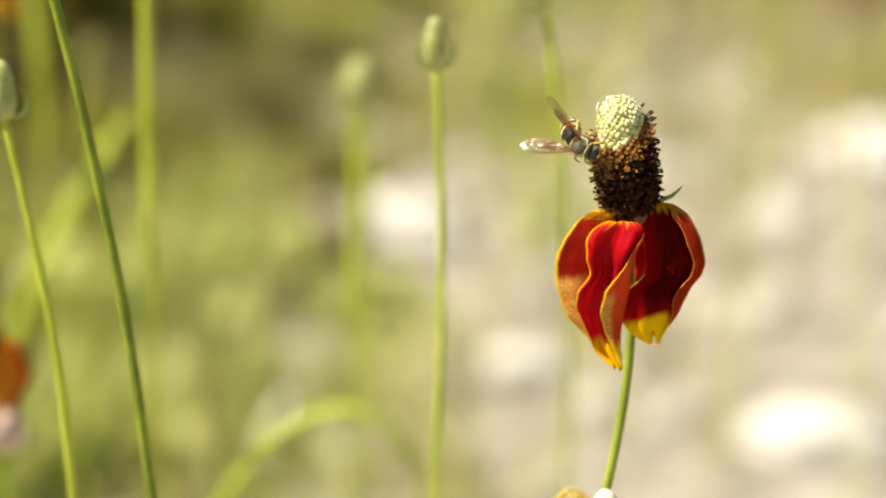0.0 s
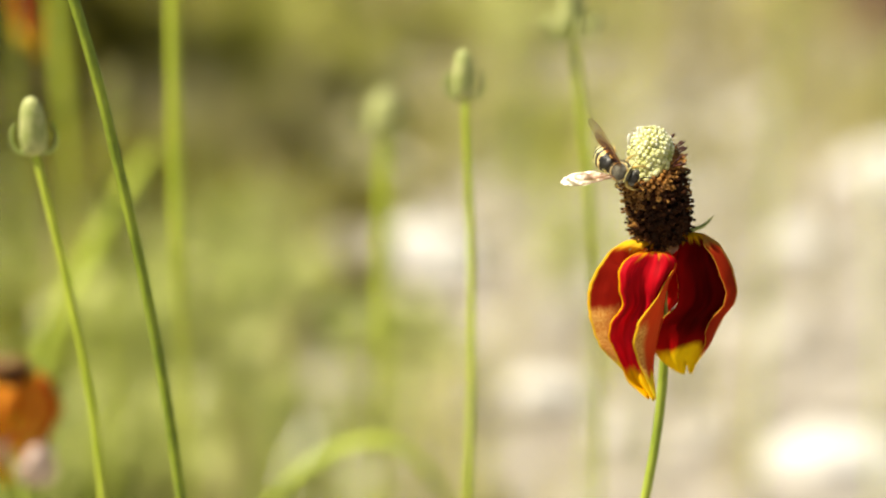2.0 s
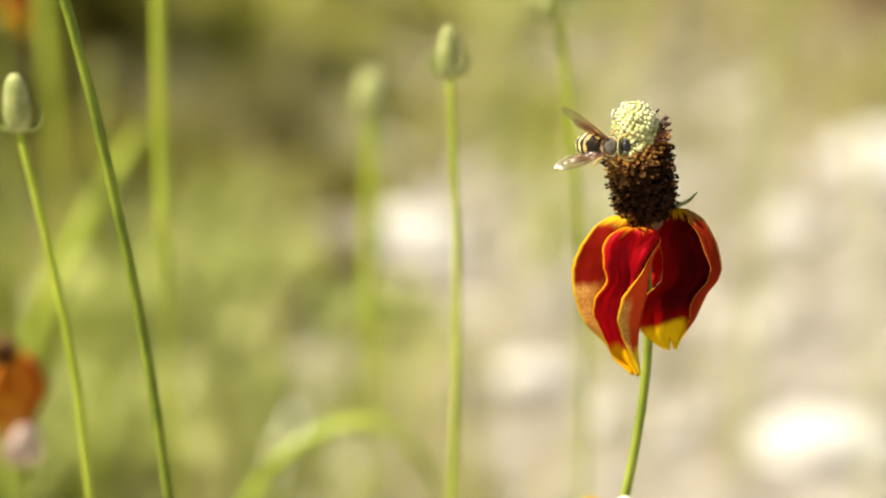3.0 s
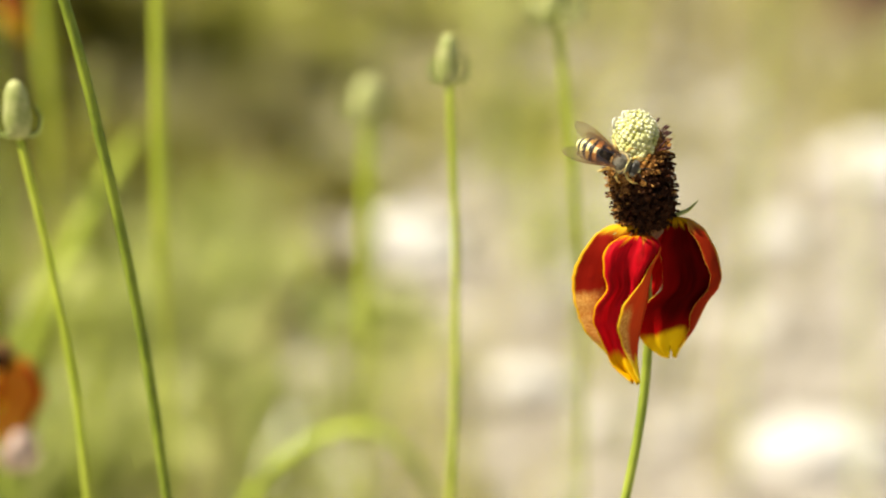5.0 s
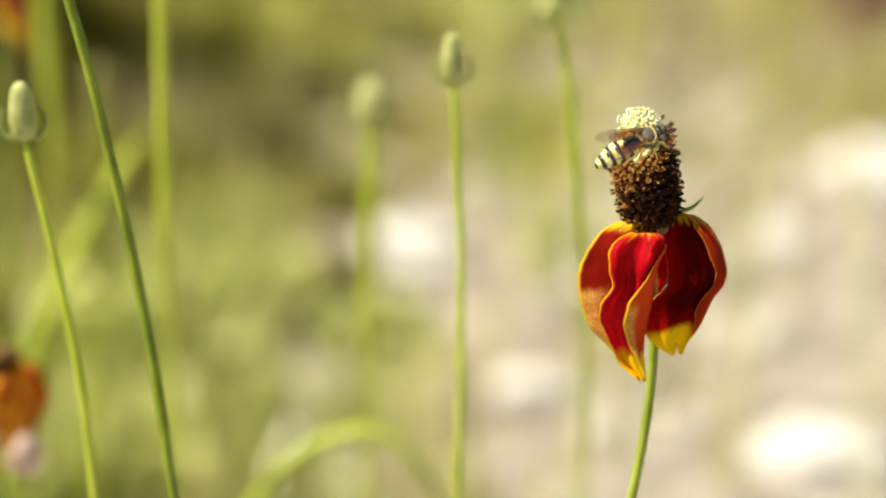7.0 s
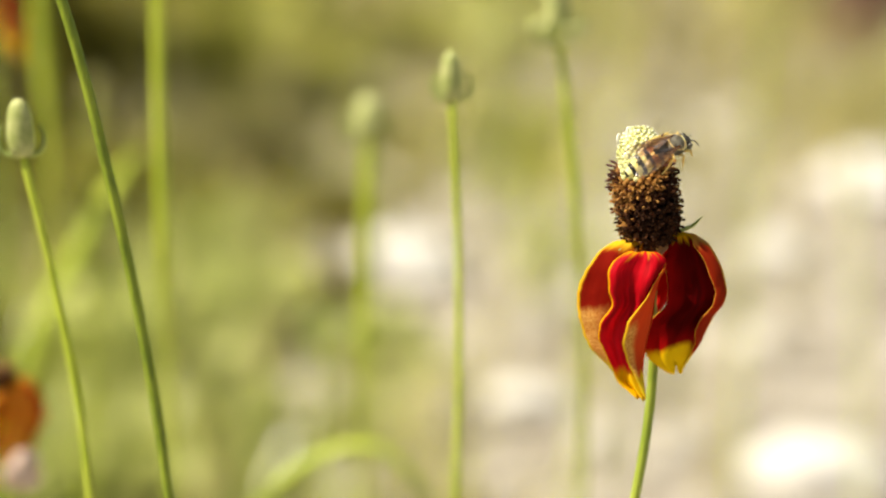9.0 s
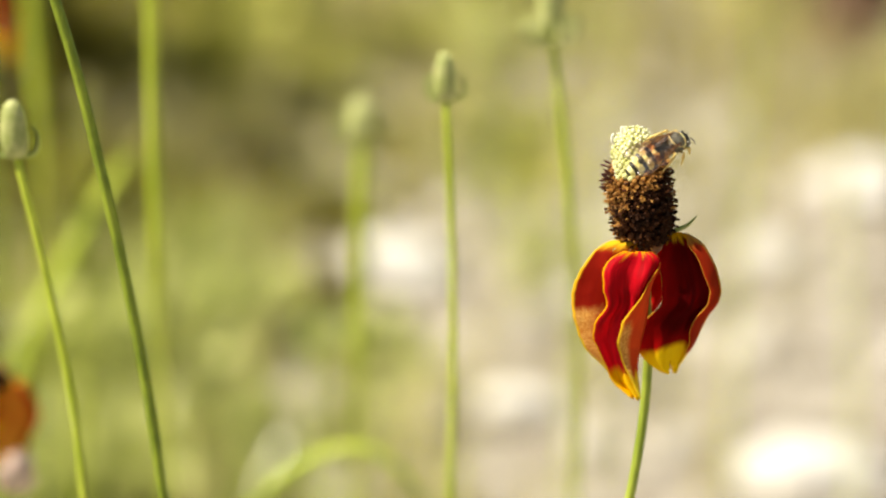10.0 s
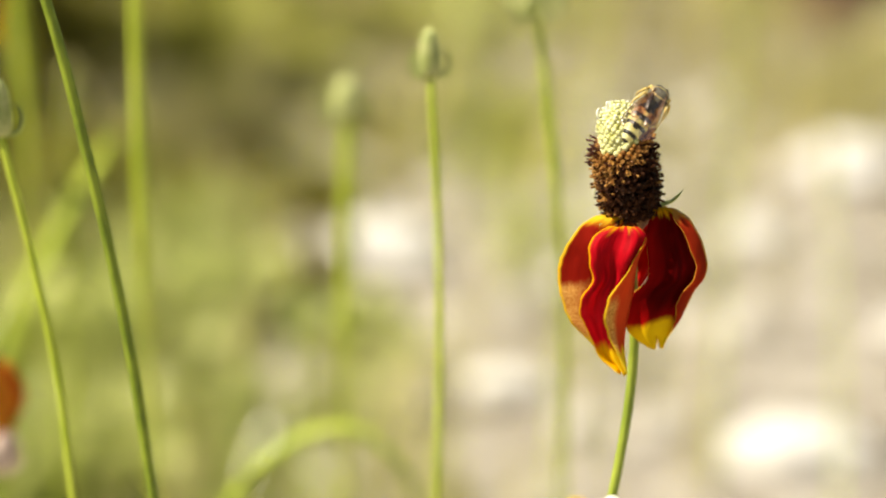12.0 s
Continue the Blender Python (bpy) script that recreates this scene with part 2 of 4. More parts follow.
def soil(name):
    """Pale dusty ground with gravel specks, straw and damp darker patches."""
    k = Nodes(name)
    o = k.add("TexCoord").outputs["Object"]
    big, mid, fine = k.noise(o, 2.6, 4), k.noise(o, 22.0, 5), k.noise(o, 240.0, 4)
    c = k.mix(k.ramp(mid, 0.35, 0.66), (0.27, 0.23, 0.185), (0.54, 0.49, 0.43))
    c = k.mix(k.math("MULTIPLY", k.ramp(big, 0.50, 0.64), 0.6), c, (0.24, 0.22, 0.10))
    c = k.mix(k.math("MULTIPLY", k.ramp(fine, 0.52, 0.70), 0.5), c, (0.72, 0.67, 0.56))
    return k.finish(c, 0.9, k.math("ADD", mid, fine), 0.6, 0.01, spec=0.2)


SOIL = soil("dusty_ground")
STONE = mottled("limestone", (0.64, 0.61, 0.58), (0.91, 0.88, 0.85), 30, 300, 0.85, 0.5, 0.002, object_random=0.25, spec=0.2)
PEBBLE = mottled("pebble", (0.24, 0.20, 0.15), (0.86, 0.82, 0.75), 30, 300, 0.85, 0.4, 0.001, island=0.7, spec=0.2)
GRASS = mottled("grass_blade", (0.17, 0.21, 0.03), (0.92, 0.94, 0.36), 13, 60, 0.26, 0.2, 0.001, 0.35, island=0.45)
GRASS_DRY = mottled("grass_blade_dry", (0.25, 0.24, 0.07), (0.86, 0.78, 0.36), 13, 60, 0.34, 0.2, 0.001, 0.35, island=0.45)
STRAW = mottled("dry_grass", (0.30, 0.25, 0.09), (0.80, 0.72, 0.38), 5, 60, 0.7, 0.2, 0.001, 0.25, island=0.6)
LEAF = mottled("herb_leaf", (0.22, 0.27, 0.04), (0.94, 0.95, 0.40), 14, 120, 0.24, 0.3, 0.001, 0.35, island=0.5)
# olive brown leaves darkened further: the shade among the shrubs is in their colour
BUSH_SHADED = mottled("bush_leaf_shaded", (0.07, 0.062, 0.010), (0.20, 0.165, 0.03), 12, 120, 0.6, 0.3, 0.001, 0.25, island=0.6)
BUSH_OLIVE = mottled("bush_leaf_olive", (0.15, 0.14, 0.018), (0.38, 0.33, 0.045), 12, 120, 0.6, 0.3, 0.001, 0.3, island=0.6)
BUSH_PINK = mottled("bush_leaf_dry", (0.24, 0.14, 0.09), (0.50, 0.33, 0.24), 12, 120, 0.7, 0.3, 0.001, 0.2, island=0.6)
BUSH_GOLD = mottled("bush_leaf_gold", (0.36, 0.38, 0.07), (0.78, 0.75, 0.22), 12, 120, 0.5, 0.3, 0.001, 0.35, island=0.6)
TWIG = mottled("twig_brown", (0.07, 0.045, 0.025), (0.16, 0.11, 0.06), 60, 500, 0.8, 0.4, 0.001)


# ---- building helpers ----
def mesh_of(name, verts, faces, mats, which=None, smooth=True, uvs=None):
    me = bpy.data.meshes.new(name)
    me.from_pydata([tuple(v) for v in verts], [], faces)
    for m in mats:
        me.materials.append(m)
    if which is not None:
        me.polygons.foreach_set("material_index", which)
    me.polygons.foreach_set("use_smooth", [smooth] * len(faces))
    if uvs is not None:
        layer = me.uv_layers.new(name="UVMap")
        flat = [c for p in me.polygons for v in p.vertices for c in uvs[v]]
        layer.data.foreach_set("uv", flat)
    me.update()
    return me


def part(name, me, parent, label="", place=None):
    """Links a mesh as one part under a thing or under a part."""
    ob = new(name, me)
    ob.parent = parent
    if place is not None:
        ob.matrix_basis = place
    if label:
        ob["label"] = label
    return ob


def thing(name, place, label, category, group="", kind="", me=None):
    ob = new(name, me)
    ob.matrix_basis = place
    return tagged(ob, label, category, group, kind)


def glide(points, n):
    """n points on a smooth curve through the points (Catmull-Rom)."""
    p = [Vector(q) for q in points]
    p = [p[0] * 2 - p[1]] + p + [p[-1] * 2 - p[-2]]
    out = []
    for i in range(n):
        u = i / (n - 1) * (len(p) - 3)
        k = min(int(u), len(p) - 4)
        t = u - k
        a, b, c, d = p[k:k + 4]
        out.append(0.5 * ((2 * b) + (c - a) * t + (2 * a - 5 * b + 4 * c - d) * t * t + (3 * b - a - 3 * c + d) * t ** 3))
    return out


def tube(points, radii, sides=10, ridge=0.0, cap=True):
    """Vertices and faces of a tube along points; ridge deepens every other side."""
    verts, faces = [], []
    n = len(points)
    ref = Vector((0.0, 1.0, 0.05))
    for i, p in enumerate(points):
        d = (points[min(i + 1, n - 1)] - points[max(i - 1, 0)]).normalized()
        a = d.cross(ref)
        if a.length < 0.2:
            a = d.cross(Vector((1.0, 0.1, 0.0)))
        a.normalize()
        b = d.cross(a)
        for k in range(sides):
            w = 2 * math.pi * k / sides
            r = radii[i] * (1 - ridge * (k % 2))
            verts.append(p + a * (math.cos(w) * r) + b * (math.sin(w) * r))
    for i in range(n - 1):
        for k in range(sides):
            j = (k + 1) % sides
            faces.append((i * sides + k, i * sides + j, (i + 1) * sides + j, (i + 1) * sides + k))
    if cap:
        faces.append(tuple(range(sides))[::-1])
        faces.append(tuple((n - 1) * sides + k for k in range(sides)))
    return verts, faces


def lathe(profile, sides=24):
    """Profile of (radius, height) turned round z."""
    verts, faces = [], []
    for r, z in profile:
        for k in range(sides):
            w = 2 * math.pi * k / sides
            verts.append((r * math.cos(w), r * math.sin(w), z))
    for i in range(len(profile) - 1):
        for k in range(sides):
            j = (k + 1) % sides
            faces.append((i * sides + k, i * sides + j, (i + 1) * sides + j, (i + 1) * sides + k))
    faces.append(tuple(range(sides))[::-1])
    faces.append(tuple((len(profile) - 1) * sides + k for k in range(sides)))
    return verts, faces


def join(pieces):
    """Joins (verts, faces) pairs into one."""
    verts, faces = [], []
    for v, f in pieces:
        base = len(verts)
        verts += list(v)
        faces += [tuple(i + base for i in q) for q in f]
    return verts, faces


def moved(piece, m):
    return [m @ Vector(v) for v in piece[0]], piece[1]


def ball(seg=10, rings=6, sx=1.0, sy=1.0, sz=1.0):
    prof = [(max(1e-4, math.sin(math.pi * i / rings)), -math.cos(math.pi * i / rings)) for i in range(rings + 1)]
    v, f = lathe(prof, seg)
    return [(x * sx, y * sy, z * sz) for x, y, z in v], f


def out_of(direction, origin, roll=0.0):
    """A pose whose z points along direction."""
    return Matrix.Translation(origin) @ Vector(direction).to_track_quat("Z", "Y").to_matrix().to_4x4() @ pose(0, 0, 0, 0, 0, roll)


# ---- ground ----
def ground_height(x, y):
    return 0.012 * noise.noise((x * 2.3, y * 2.3, 0.0)) + 0.006 * noise.noise((x * 9, y * 9, 3.0)) if abs(x) < 8 and abs(y) < 9 else 0.0


def build_ground():
    ax = np.concatenate([[-400, -120, -40, -15], np.linspace(-7, 7, 120), [15, 40, 120, 400]])
    ay = np.concatenate([[-400, -120, -40, -15], np.linspace(-7, 8, 130), [15, 40, 120, 400]])
    verts = [(x, y, ground_height(x, y)) for y in ay for x in ax]
    w = len(ax)
    faces = [(j * w + i, j * w + i + 1, (j + 1) * w + i + 1, (j + 1) * w + i) for j in range(len(ay) - 1) for i in range(w - 1)]
    thing("ground", pose(0, 0, 0), "pale dusty ground with gravel and sparse grass", "ground", kind="structure",
          me=mesh_of("ground", verts, faces, [SOIL]))


build_ground()


# ---- the flowers ----
def cone_radius(h):
    """Radius of the flower's column at a height, mm, 23.3 high."""
    if h < 7:
        return 4.95 - 1.7 * (1 - h / 7) ** 2
    if h < 12:
        return 4.95
    if h < 17:
        return 4.95 - 0.4 * (h - 12) / 5
    return 4.55 * math.sqrt(max(0.0, 1 - ((h - 17) / 6.3) ** 2.4))


def build_cone(head, seed, bloom=None):
    """Core, dark open florets below, amber ring, pale green closed buds on top, purple styles: z up the column, metres."""
    rng, tips = random.Random(seed), random.Random(seed + 100)
    mm = 0.001
    prof = [(cone_radius(h) * 0.93 * mm, h * mm) for h in np.linspace(0, 23.2, 30)]
    prof[-1] = (0.0002, 0.0232)
    v, f = lathe(prof, 28)
    which = []
    for q in f:
        c = sum((Vector(v[i]) for i in q), Vector()) / len(q) / mm
        rim = max(1e-3, math.hypot(c.x, c.y))
        which.append(1 if c.z > 16.6 + 1.7 * c.x / rim + 2.0 * c.y / rim else 0)
    cone = part("cone", mesh_of("cone", v, f, [DARK, DOME_GAP], which), head)
    dark, pale, tip, amber, purple = [], [], [], [], []
    h, k = 0.3, 0
    while h < 23.1:
        r = cone_radius(h)
        slope = (cone_radius(h + 0.1) - cone_radius(h - 0.1)) / 0.2
        slope = max(-6.0, slope)
        w = k * 2.399963
        nrm = Vector((math.cos(w), math.sin(w), -slope)).normalized()
        at = Vector((r * 0.9 * math.cos(w), r * 0.9 * math.sin(w), h)) * mm
        border = 17.1 + 1.7 * math.cos(w) + 2.0 * math.sin(w) + rng.uniform(-0.5, 0.5)
        if h < border - 1.7:
            # an open floret: a tube that flares into lobes, its style standing out of it
            nrm = (nrm + Vector((rng.uniform(-.24, .24), rng.uniform(-.24, .24), 0.16 + rng.uniform(-.32, .32)))).normalized()
            s = rng.uniform(0.85, 1.2) * mm
            m = out_of(nrm, at, rng.uniform(0, 90))
            fresh = max(0.0, 1 - (border - 1.7 - h) / 4.6)
            # amber by freshness; the extra share on one side paints in the sun there
            warm = rng.random() < 0.08 + 0.75 * fresh + (0.42 if math.cos(w) < -0.45 else 0.0)
            tube_ = lathe([(a * s, b * s) for a, b in [(0.38, 0), (0.30, 0.9), (0.38, 1.25), (0.56, 1.55), (0.22, 1.46)]], 6)
            (amber if warm and (fresh > 0.25 or rng.random() < 0.35) else dark).append(moved(tube_, m))
            style = lathe([(a * s, b * s) for a, b in [(0.15, 1.3), (0.14, 1.8), (0.25, 2.05), (0.19, 2.3), (0.03, 2.45)]], 5)
            (amber if warm else dark).append(moved(style, m @ pose(0, 0, 0, rng.uniform(-7, 7), rng.uniform(-7, 7), 0)))
        elif h < border:
            s = rng.uniform(0.8, 1.1) * mm
            amber.append(moved(lathe([(a * s, b * s) for a, b in [(0.50, 0), (0.52, 0.5), (0.42, 0.85), (0.10, 1.0)]], 7), out_of(nrm, at, rng.uniform(0, 90))))
        else:
            s = mm * rng.uniform(0.9, 1.1) * (1.0 if h < 21 else 0.85)
            at += Vector((rng.gauss(0, 0.12), rng.gauss(0, 0.12), rng.gauss(0, 0.10))) * mm
            if bloom:
                s *= 0.47
                pale.append(moved(lathe([(0.9 * s, 0), (0.8 * s, 1.6 * s), (1.1 * s, 2.2 * s), (0.2 * s, 2.7 * s)], 6), out_of(nrm + Vector((rng.uniform(-.3, .3), rng.uniform(-.3, .3), 0.2)), at)))
            else:
                # a closed floret: a low five-sided mound with a pale knob
                m = out_of(nrm, at, rng.uniform(0, 72))
                pale.append(moved(lathe([(a * s, b * s) for a, b in [(0.60, 0.05), (0.57, 0.30), (0.43, 0.44), (0.20, 0.52), (0.02, 0.53)]], 10), m))
                # knobs swell with height, so the crown's whitening by sun is built in
                q = s * rng.uniform(0.13, 0.23) * max(0.6, min(1.5, 0.6 + (h - 18.5) / 3.5))
                tip.append(moved(ball(7, 5, q, q, q * 0.8), m @ pose(0, 0, s * 0.55)))
        area = 0.95 if h < border else 0.90
        h += area / (2 * math.pi * max(r, 0.7) * math.sqrt(1 + slope * slope))
        k += 1
    for i in range(36):
        w = rng.gauss(-0.10, 0.5) if i < 16 else rng.gauss(3.3, 0.55)
        hh = 15.3 + 1.7 * math.cos(w) + 2.0 * math.sin(w) + rng.uniform(-1.6, 1.3)
        r = cone_radius(hh)
        at = Vector((r * 0.9 * math.cos(w), r * 0.9 * math.sin(w), hh)) * mm
        d = Vector((math.cos(w), math.sin(w), 0.45 + rng.uniform(-.4, .4))).normalized()
        s = mm * rng.uniform(0.85, 1.3)
        purple.append(moved(lathe([(a * s, b * s) for a, b in [(0.15, 0), (0.12, 1.6), (0.23, 2.0), (0.18, 2.5), (0.03, 2.8)]], 6), out_of(d, at)))
    tagged(part("floret_band", mesh_of("floret_band", *join(dark), [DARK], smooth=False), cone, "dark brown open florets"), kind="stuff")
    tagged(part("bloom_ring_sun_side", mesh_of("bloom_ring_sun_side", *join(amber), [AMBER], smooth=False), cone, "amber florets in bloom, and others tinted amber on the sunlit side"), kind="stuff")
    tagged(part("floret_cap", mesh_of("floret_cap", *join(pale), [bloom or DOME]), cone, "open florets" if bloom else "pale green closed florets"), kind="stuff")
    if tip:
        tagged(part("knob_cover", mesh_of("knob_cover", *join(tip), [DOME_TIP]), cone, "cream white knobs on the closed florets, enlarged to whiten the sunlit crown"), kind="stuff")
    tagged(part("style_tuft", mesh_of("style_tuft", *join(purple), [PURPLE], smooth=False), cone, "purple brown spent styles"), kind="stuff")
    # two wilted pale styles curling from the crown
    for x, lean, up in ((-3.5, -0.65, 0.1), (-1.6, -0.5, 1.6)):
        pts = glide([(x * mm, -0.001, 0.0202 + up * mm), ((x + lean) * mm, -0.0012, 0.0213 + up * mm), ((x + lean * 0.9) * mm, -0.0012, 0.0223 + up * mm), ((x + lean * 0.4) * mm, -0.0012, 0.0230 + up * mm * 0.6)], 8)
        part("crown_style", mesh_of("crown_style", *tube(pts, [0.00030] * 5 + [0.00026, 0.00020, 0.0001], 6), [DOME_TIP]), cone)
    return cone


def petal_mesh(name, stations, face, under, notch=None, swap=False, rows=56, wave=0.42, seed=1, rim=None, crumple=1.0):
    """A hanging ray. Stations down its length: (drop, left, fold, margin, forward), mm from the head's base: the blade runs from its left edge
    to the fold, then turns back over itself to the margin. Two skins and a rim."""
    st = np.array(stations, float)
    d = np.concatenate([[0], np.cumsum(np.hypot(np.diff(st[:, 0]), np.diff(st[:, 4])))])
    s = np.linspace(0, 1, rows)
    col = []
    for j in range(5):
        c = np.interp(s * d[-1], d, st[:, j])
        for _ in range(1):
            c[1:-1] = 0.25 * c[:-2] + 0.5 * c[1:-1] + 0.25 * c[2:]
        col.append(c)
    drop, left, fold, margin, fwd = col
    frill = np.array([noise.noise((seed * 3.1, q * 11.0, 0.0)) + 0.5 * noise.noise((seed * 5.7, q * 29.0, 2.0)) for q in s])
    left, margin = left + 0.34 * frill * np.minimum(1, s * 6), margin - 0.30 * frill[::-1] * (fold - margin > 0.6)
    nf, nb = 16, 8
    pts = np.zeros((rows, nf + nb, 3))
    rng = np.random.RandomState(seed)
    ph = rng.uniform(0, 6, 3)
    for i in range(rows):
        wdt = max(fold[i] - left[i], 0.2)
        lap = fold[i] - margin[i]
        mid = (left[i] + fold[i]) / 2
        for k in range(nf + nb):
            if k < nf:
                u = k / (nf - 1)
                x = left[i] + wdt * u
                bow = -1.3 * ((x - mid) / max(wdt, 1)) ** 2 * min(1, wdt / 5)
                y = fwd[i] + bow * 1.6 - (0.5 if lap > 0.3 else 0.0) * u ** 6
                y += wave * math.sin(u * 9 + ph[0] + s[i] * 3) * 0.5 * min(1, s[i] * 3) * max(0.0, min(1.0, 1 - (x - margin[i] + 1.2) / 1.2 if lap > 0.3 else 1.0))
            else:
                u = (k - nf + 1) / nb
                x = fold[i] - lap * u
                turn = min(1.0, lap / 2.0)
                y = fwd[i] - 0.52 * min(1, wdt / 5) - 0.5 * turn + turn * (0.25 + 1.5 * math.sin(u * math.pi * 0.55))
            y += crumple * (0.55 * noise.noise((x * 0.22 + seed, drop[i] * 0.16, seed * 2.3)) + 0.22 * noise.noise((x * 0.55, drop[i] * 0.30 + seed, 5.0))) * min(1.0, s[i] * 5)
            z = -drop[i]
            if notch and k < nf:
                a, dep, wd = notch
                z += dep * math.exp(-(((k / (nf - 1)) - a) / wd) ** 2) * max(0, (s[i] - 0.86) / 0.14)
            pts[i, k] = (x, -y, z)
    gu, gv = np.gradient(pts, axis=1), np.gradient(pts, axis=0)
    nrm = np.cross(gu, gv)
    ln = np.linalg.norm(nrm, axis=2, keepdims=True)
    nrm = nrm / np.maximum(ln, 1e-6)
    if nrm[rows // 2, nf // 2, 1] > 0:
        nrm = -nrm
    n = nf + nb
    front, back = pts + nrm * 0.09, pts - nrm * 0.09
    verts = np.concatenate([front.reshape(-1, 3), back.reshape(-1, 3)]) * 0.001
    uv = [(k / (n - 1), i / (rows - 1)) for i in range(rows) for k in range(n)] * 2
    faces, which = [], []
    o = rows * n
    for i in range(rows - 1):
        for k in range(n - 1):
            a, b, c, e = i * n + k, i * n + k + 1, (i + 1) * n + k + 1, (i + 1) * n + k
            faces.append((a, e, c, b)), which.append(1 if swap else 0)
            faces.append((a + o, b + o, c + o, e + o)), which.append(0 if swap else 1)
        for k in (0, n - 1):
            a, e = i * n + k, (i + 1) * n + k
            faces.append((a, a + o, e + o, e) if k == 0 else (a, e, e + o, a + o)), which.append(2)
    for k in range(n - 1):
        a, b = (rows - 1) * n + k, (rows - 1) * n + k + 1
        faces.append((a, a + o, b + o, b)), which.append(2)
    return mesh_of(name, verts, faces, [face, under, rim or RIM], which, uvs=uv)


# Stations: drop, left edge, fold, margin, forward (mm).
RAY_FRONT = [(1.6, -2.4, 0.6, 0.6, 2.0), (0.6, -3.6, 0.4, 0.4, 4.4), (-0.1, -4.9, 0.4, 0.4, 6.4), (0.5, -6.3, 1.5, 1.5, 7.2), (1.1, -7.7, 2.2, 2.1, 7.6), (1.9, -8.6, 2.4, 2.2, 7.9), (3.1, -9.1, 2.2, 1.6, 8.3), (4.6, -9.1, 1.2, 0.5, 8.5), (6.6, -9.0, 0.6, -0.9, 8.6), (9.7, -7.7, 0.1, -2.6, 8.6),
    (13.4, -10.6, -0.2, -5.4, 8.3), (17.2, -10.5, -0.9, -6.0, 7.6), (21.0, -8.9, -1.5, -5.0, 6.8), (23.8, -7.6, -1.7, -3.8, 6.7), (26.4, -6.3, -1.5, -2.6, 7.2), (28.0, -4.4, -1.3, -1.9, 7.8), (29.2, -2.6, -1.2, -1.4, 8.3)]
RAY_LEFT = [(-0.9, -5.5, -1.0, -1.0, 1.0), (-1.2, -7.6, -1.4, -1.4, 3.0), (0.3, -10.2, -2.0, -2.0, 4.2), (2.8, -12.3, -2.6, -2.6, 4.8), (5.9, -14.0, -3.0, -3.0, 5.0), (9.0, -14.8, -3.4, -3.4, 5.0), (11.6, -14.5, -4.0, -4.0, 5.2),
    (14.3, -14.2, -4.4, -4.4, 5.4), (17.0, -13.3, -4.8, -4.8, 5.4), (19.7, -12.0, -4.6, -4.6, 5.4), (22.4, -9.6, -4.6, -4.6, 5.2), (25.1, -7.0, -4.4, -4.4, 5.0), (26.9, -4.9, -4.4, -4.4, 4.8)]
RAY_RIGHT = [(-2.4, 4.6, 6.0, 6.0, 0.5), (-2.3, 4.0, 8.0, 7.6, 1.8), (-0.7, 3.2, 10.9, 7.6, 3.2), (1.7, 2.4, 12.4, 9.6, 4.0), (3.8, 2.3, 13.5, 10.6, 4.4), (6.5, 2.8, 14.2, 11.3, 4.6), (8.7, 3.0, 14.6, 12.3, 4.7),
    (11.1, 2.7, 14.0, 11.8, 4.7), (13.6, 0.4, 12.2, 9.4, 4.6), (16.3, -0.6, 11.0, 8.4, 4.4), (19.7, -1.3, 9.6, 8.3, 4.0), (22.4, -0.6, 7.8, 7.2, 3.6), (24.5, 1.8, 6.6, 6.4, 3.3), (25.7, 3.6, 6.2, 6.1, 3.1)]
RAY_BACK = [(-0.6, 0.6, 3.2, 3.2, -1.6), (2.6, 0.1, 4.2, 4.2, -1.6), (4.7, 0.0, 4.4, 4.4, -1.5), (7.0, 0.0, 4.4, 4.4, -1.5), (9.5, -0.2, 4.4, 4.4, -1.5), (11.6, -0.4, 4.0, 4.0, -1.5), (13.0, -0.5, 3.2, 3.2, -1.5), (14.8, -0.5, 1.8, 1.8, -1.5), (15.6, -0.4, 0.4, 0.4, -1.5)]


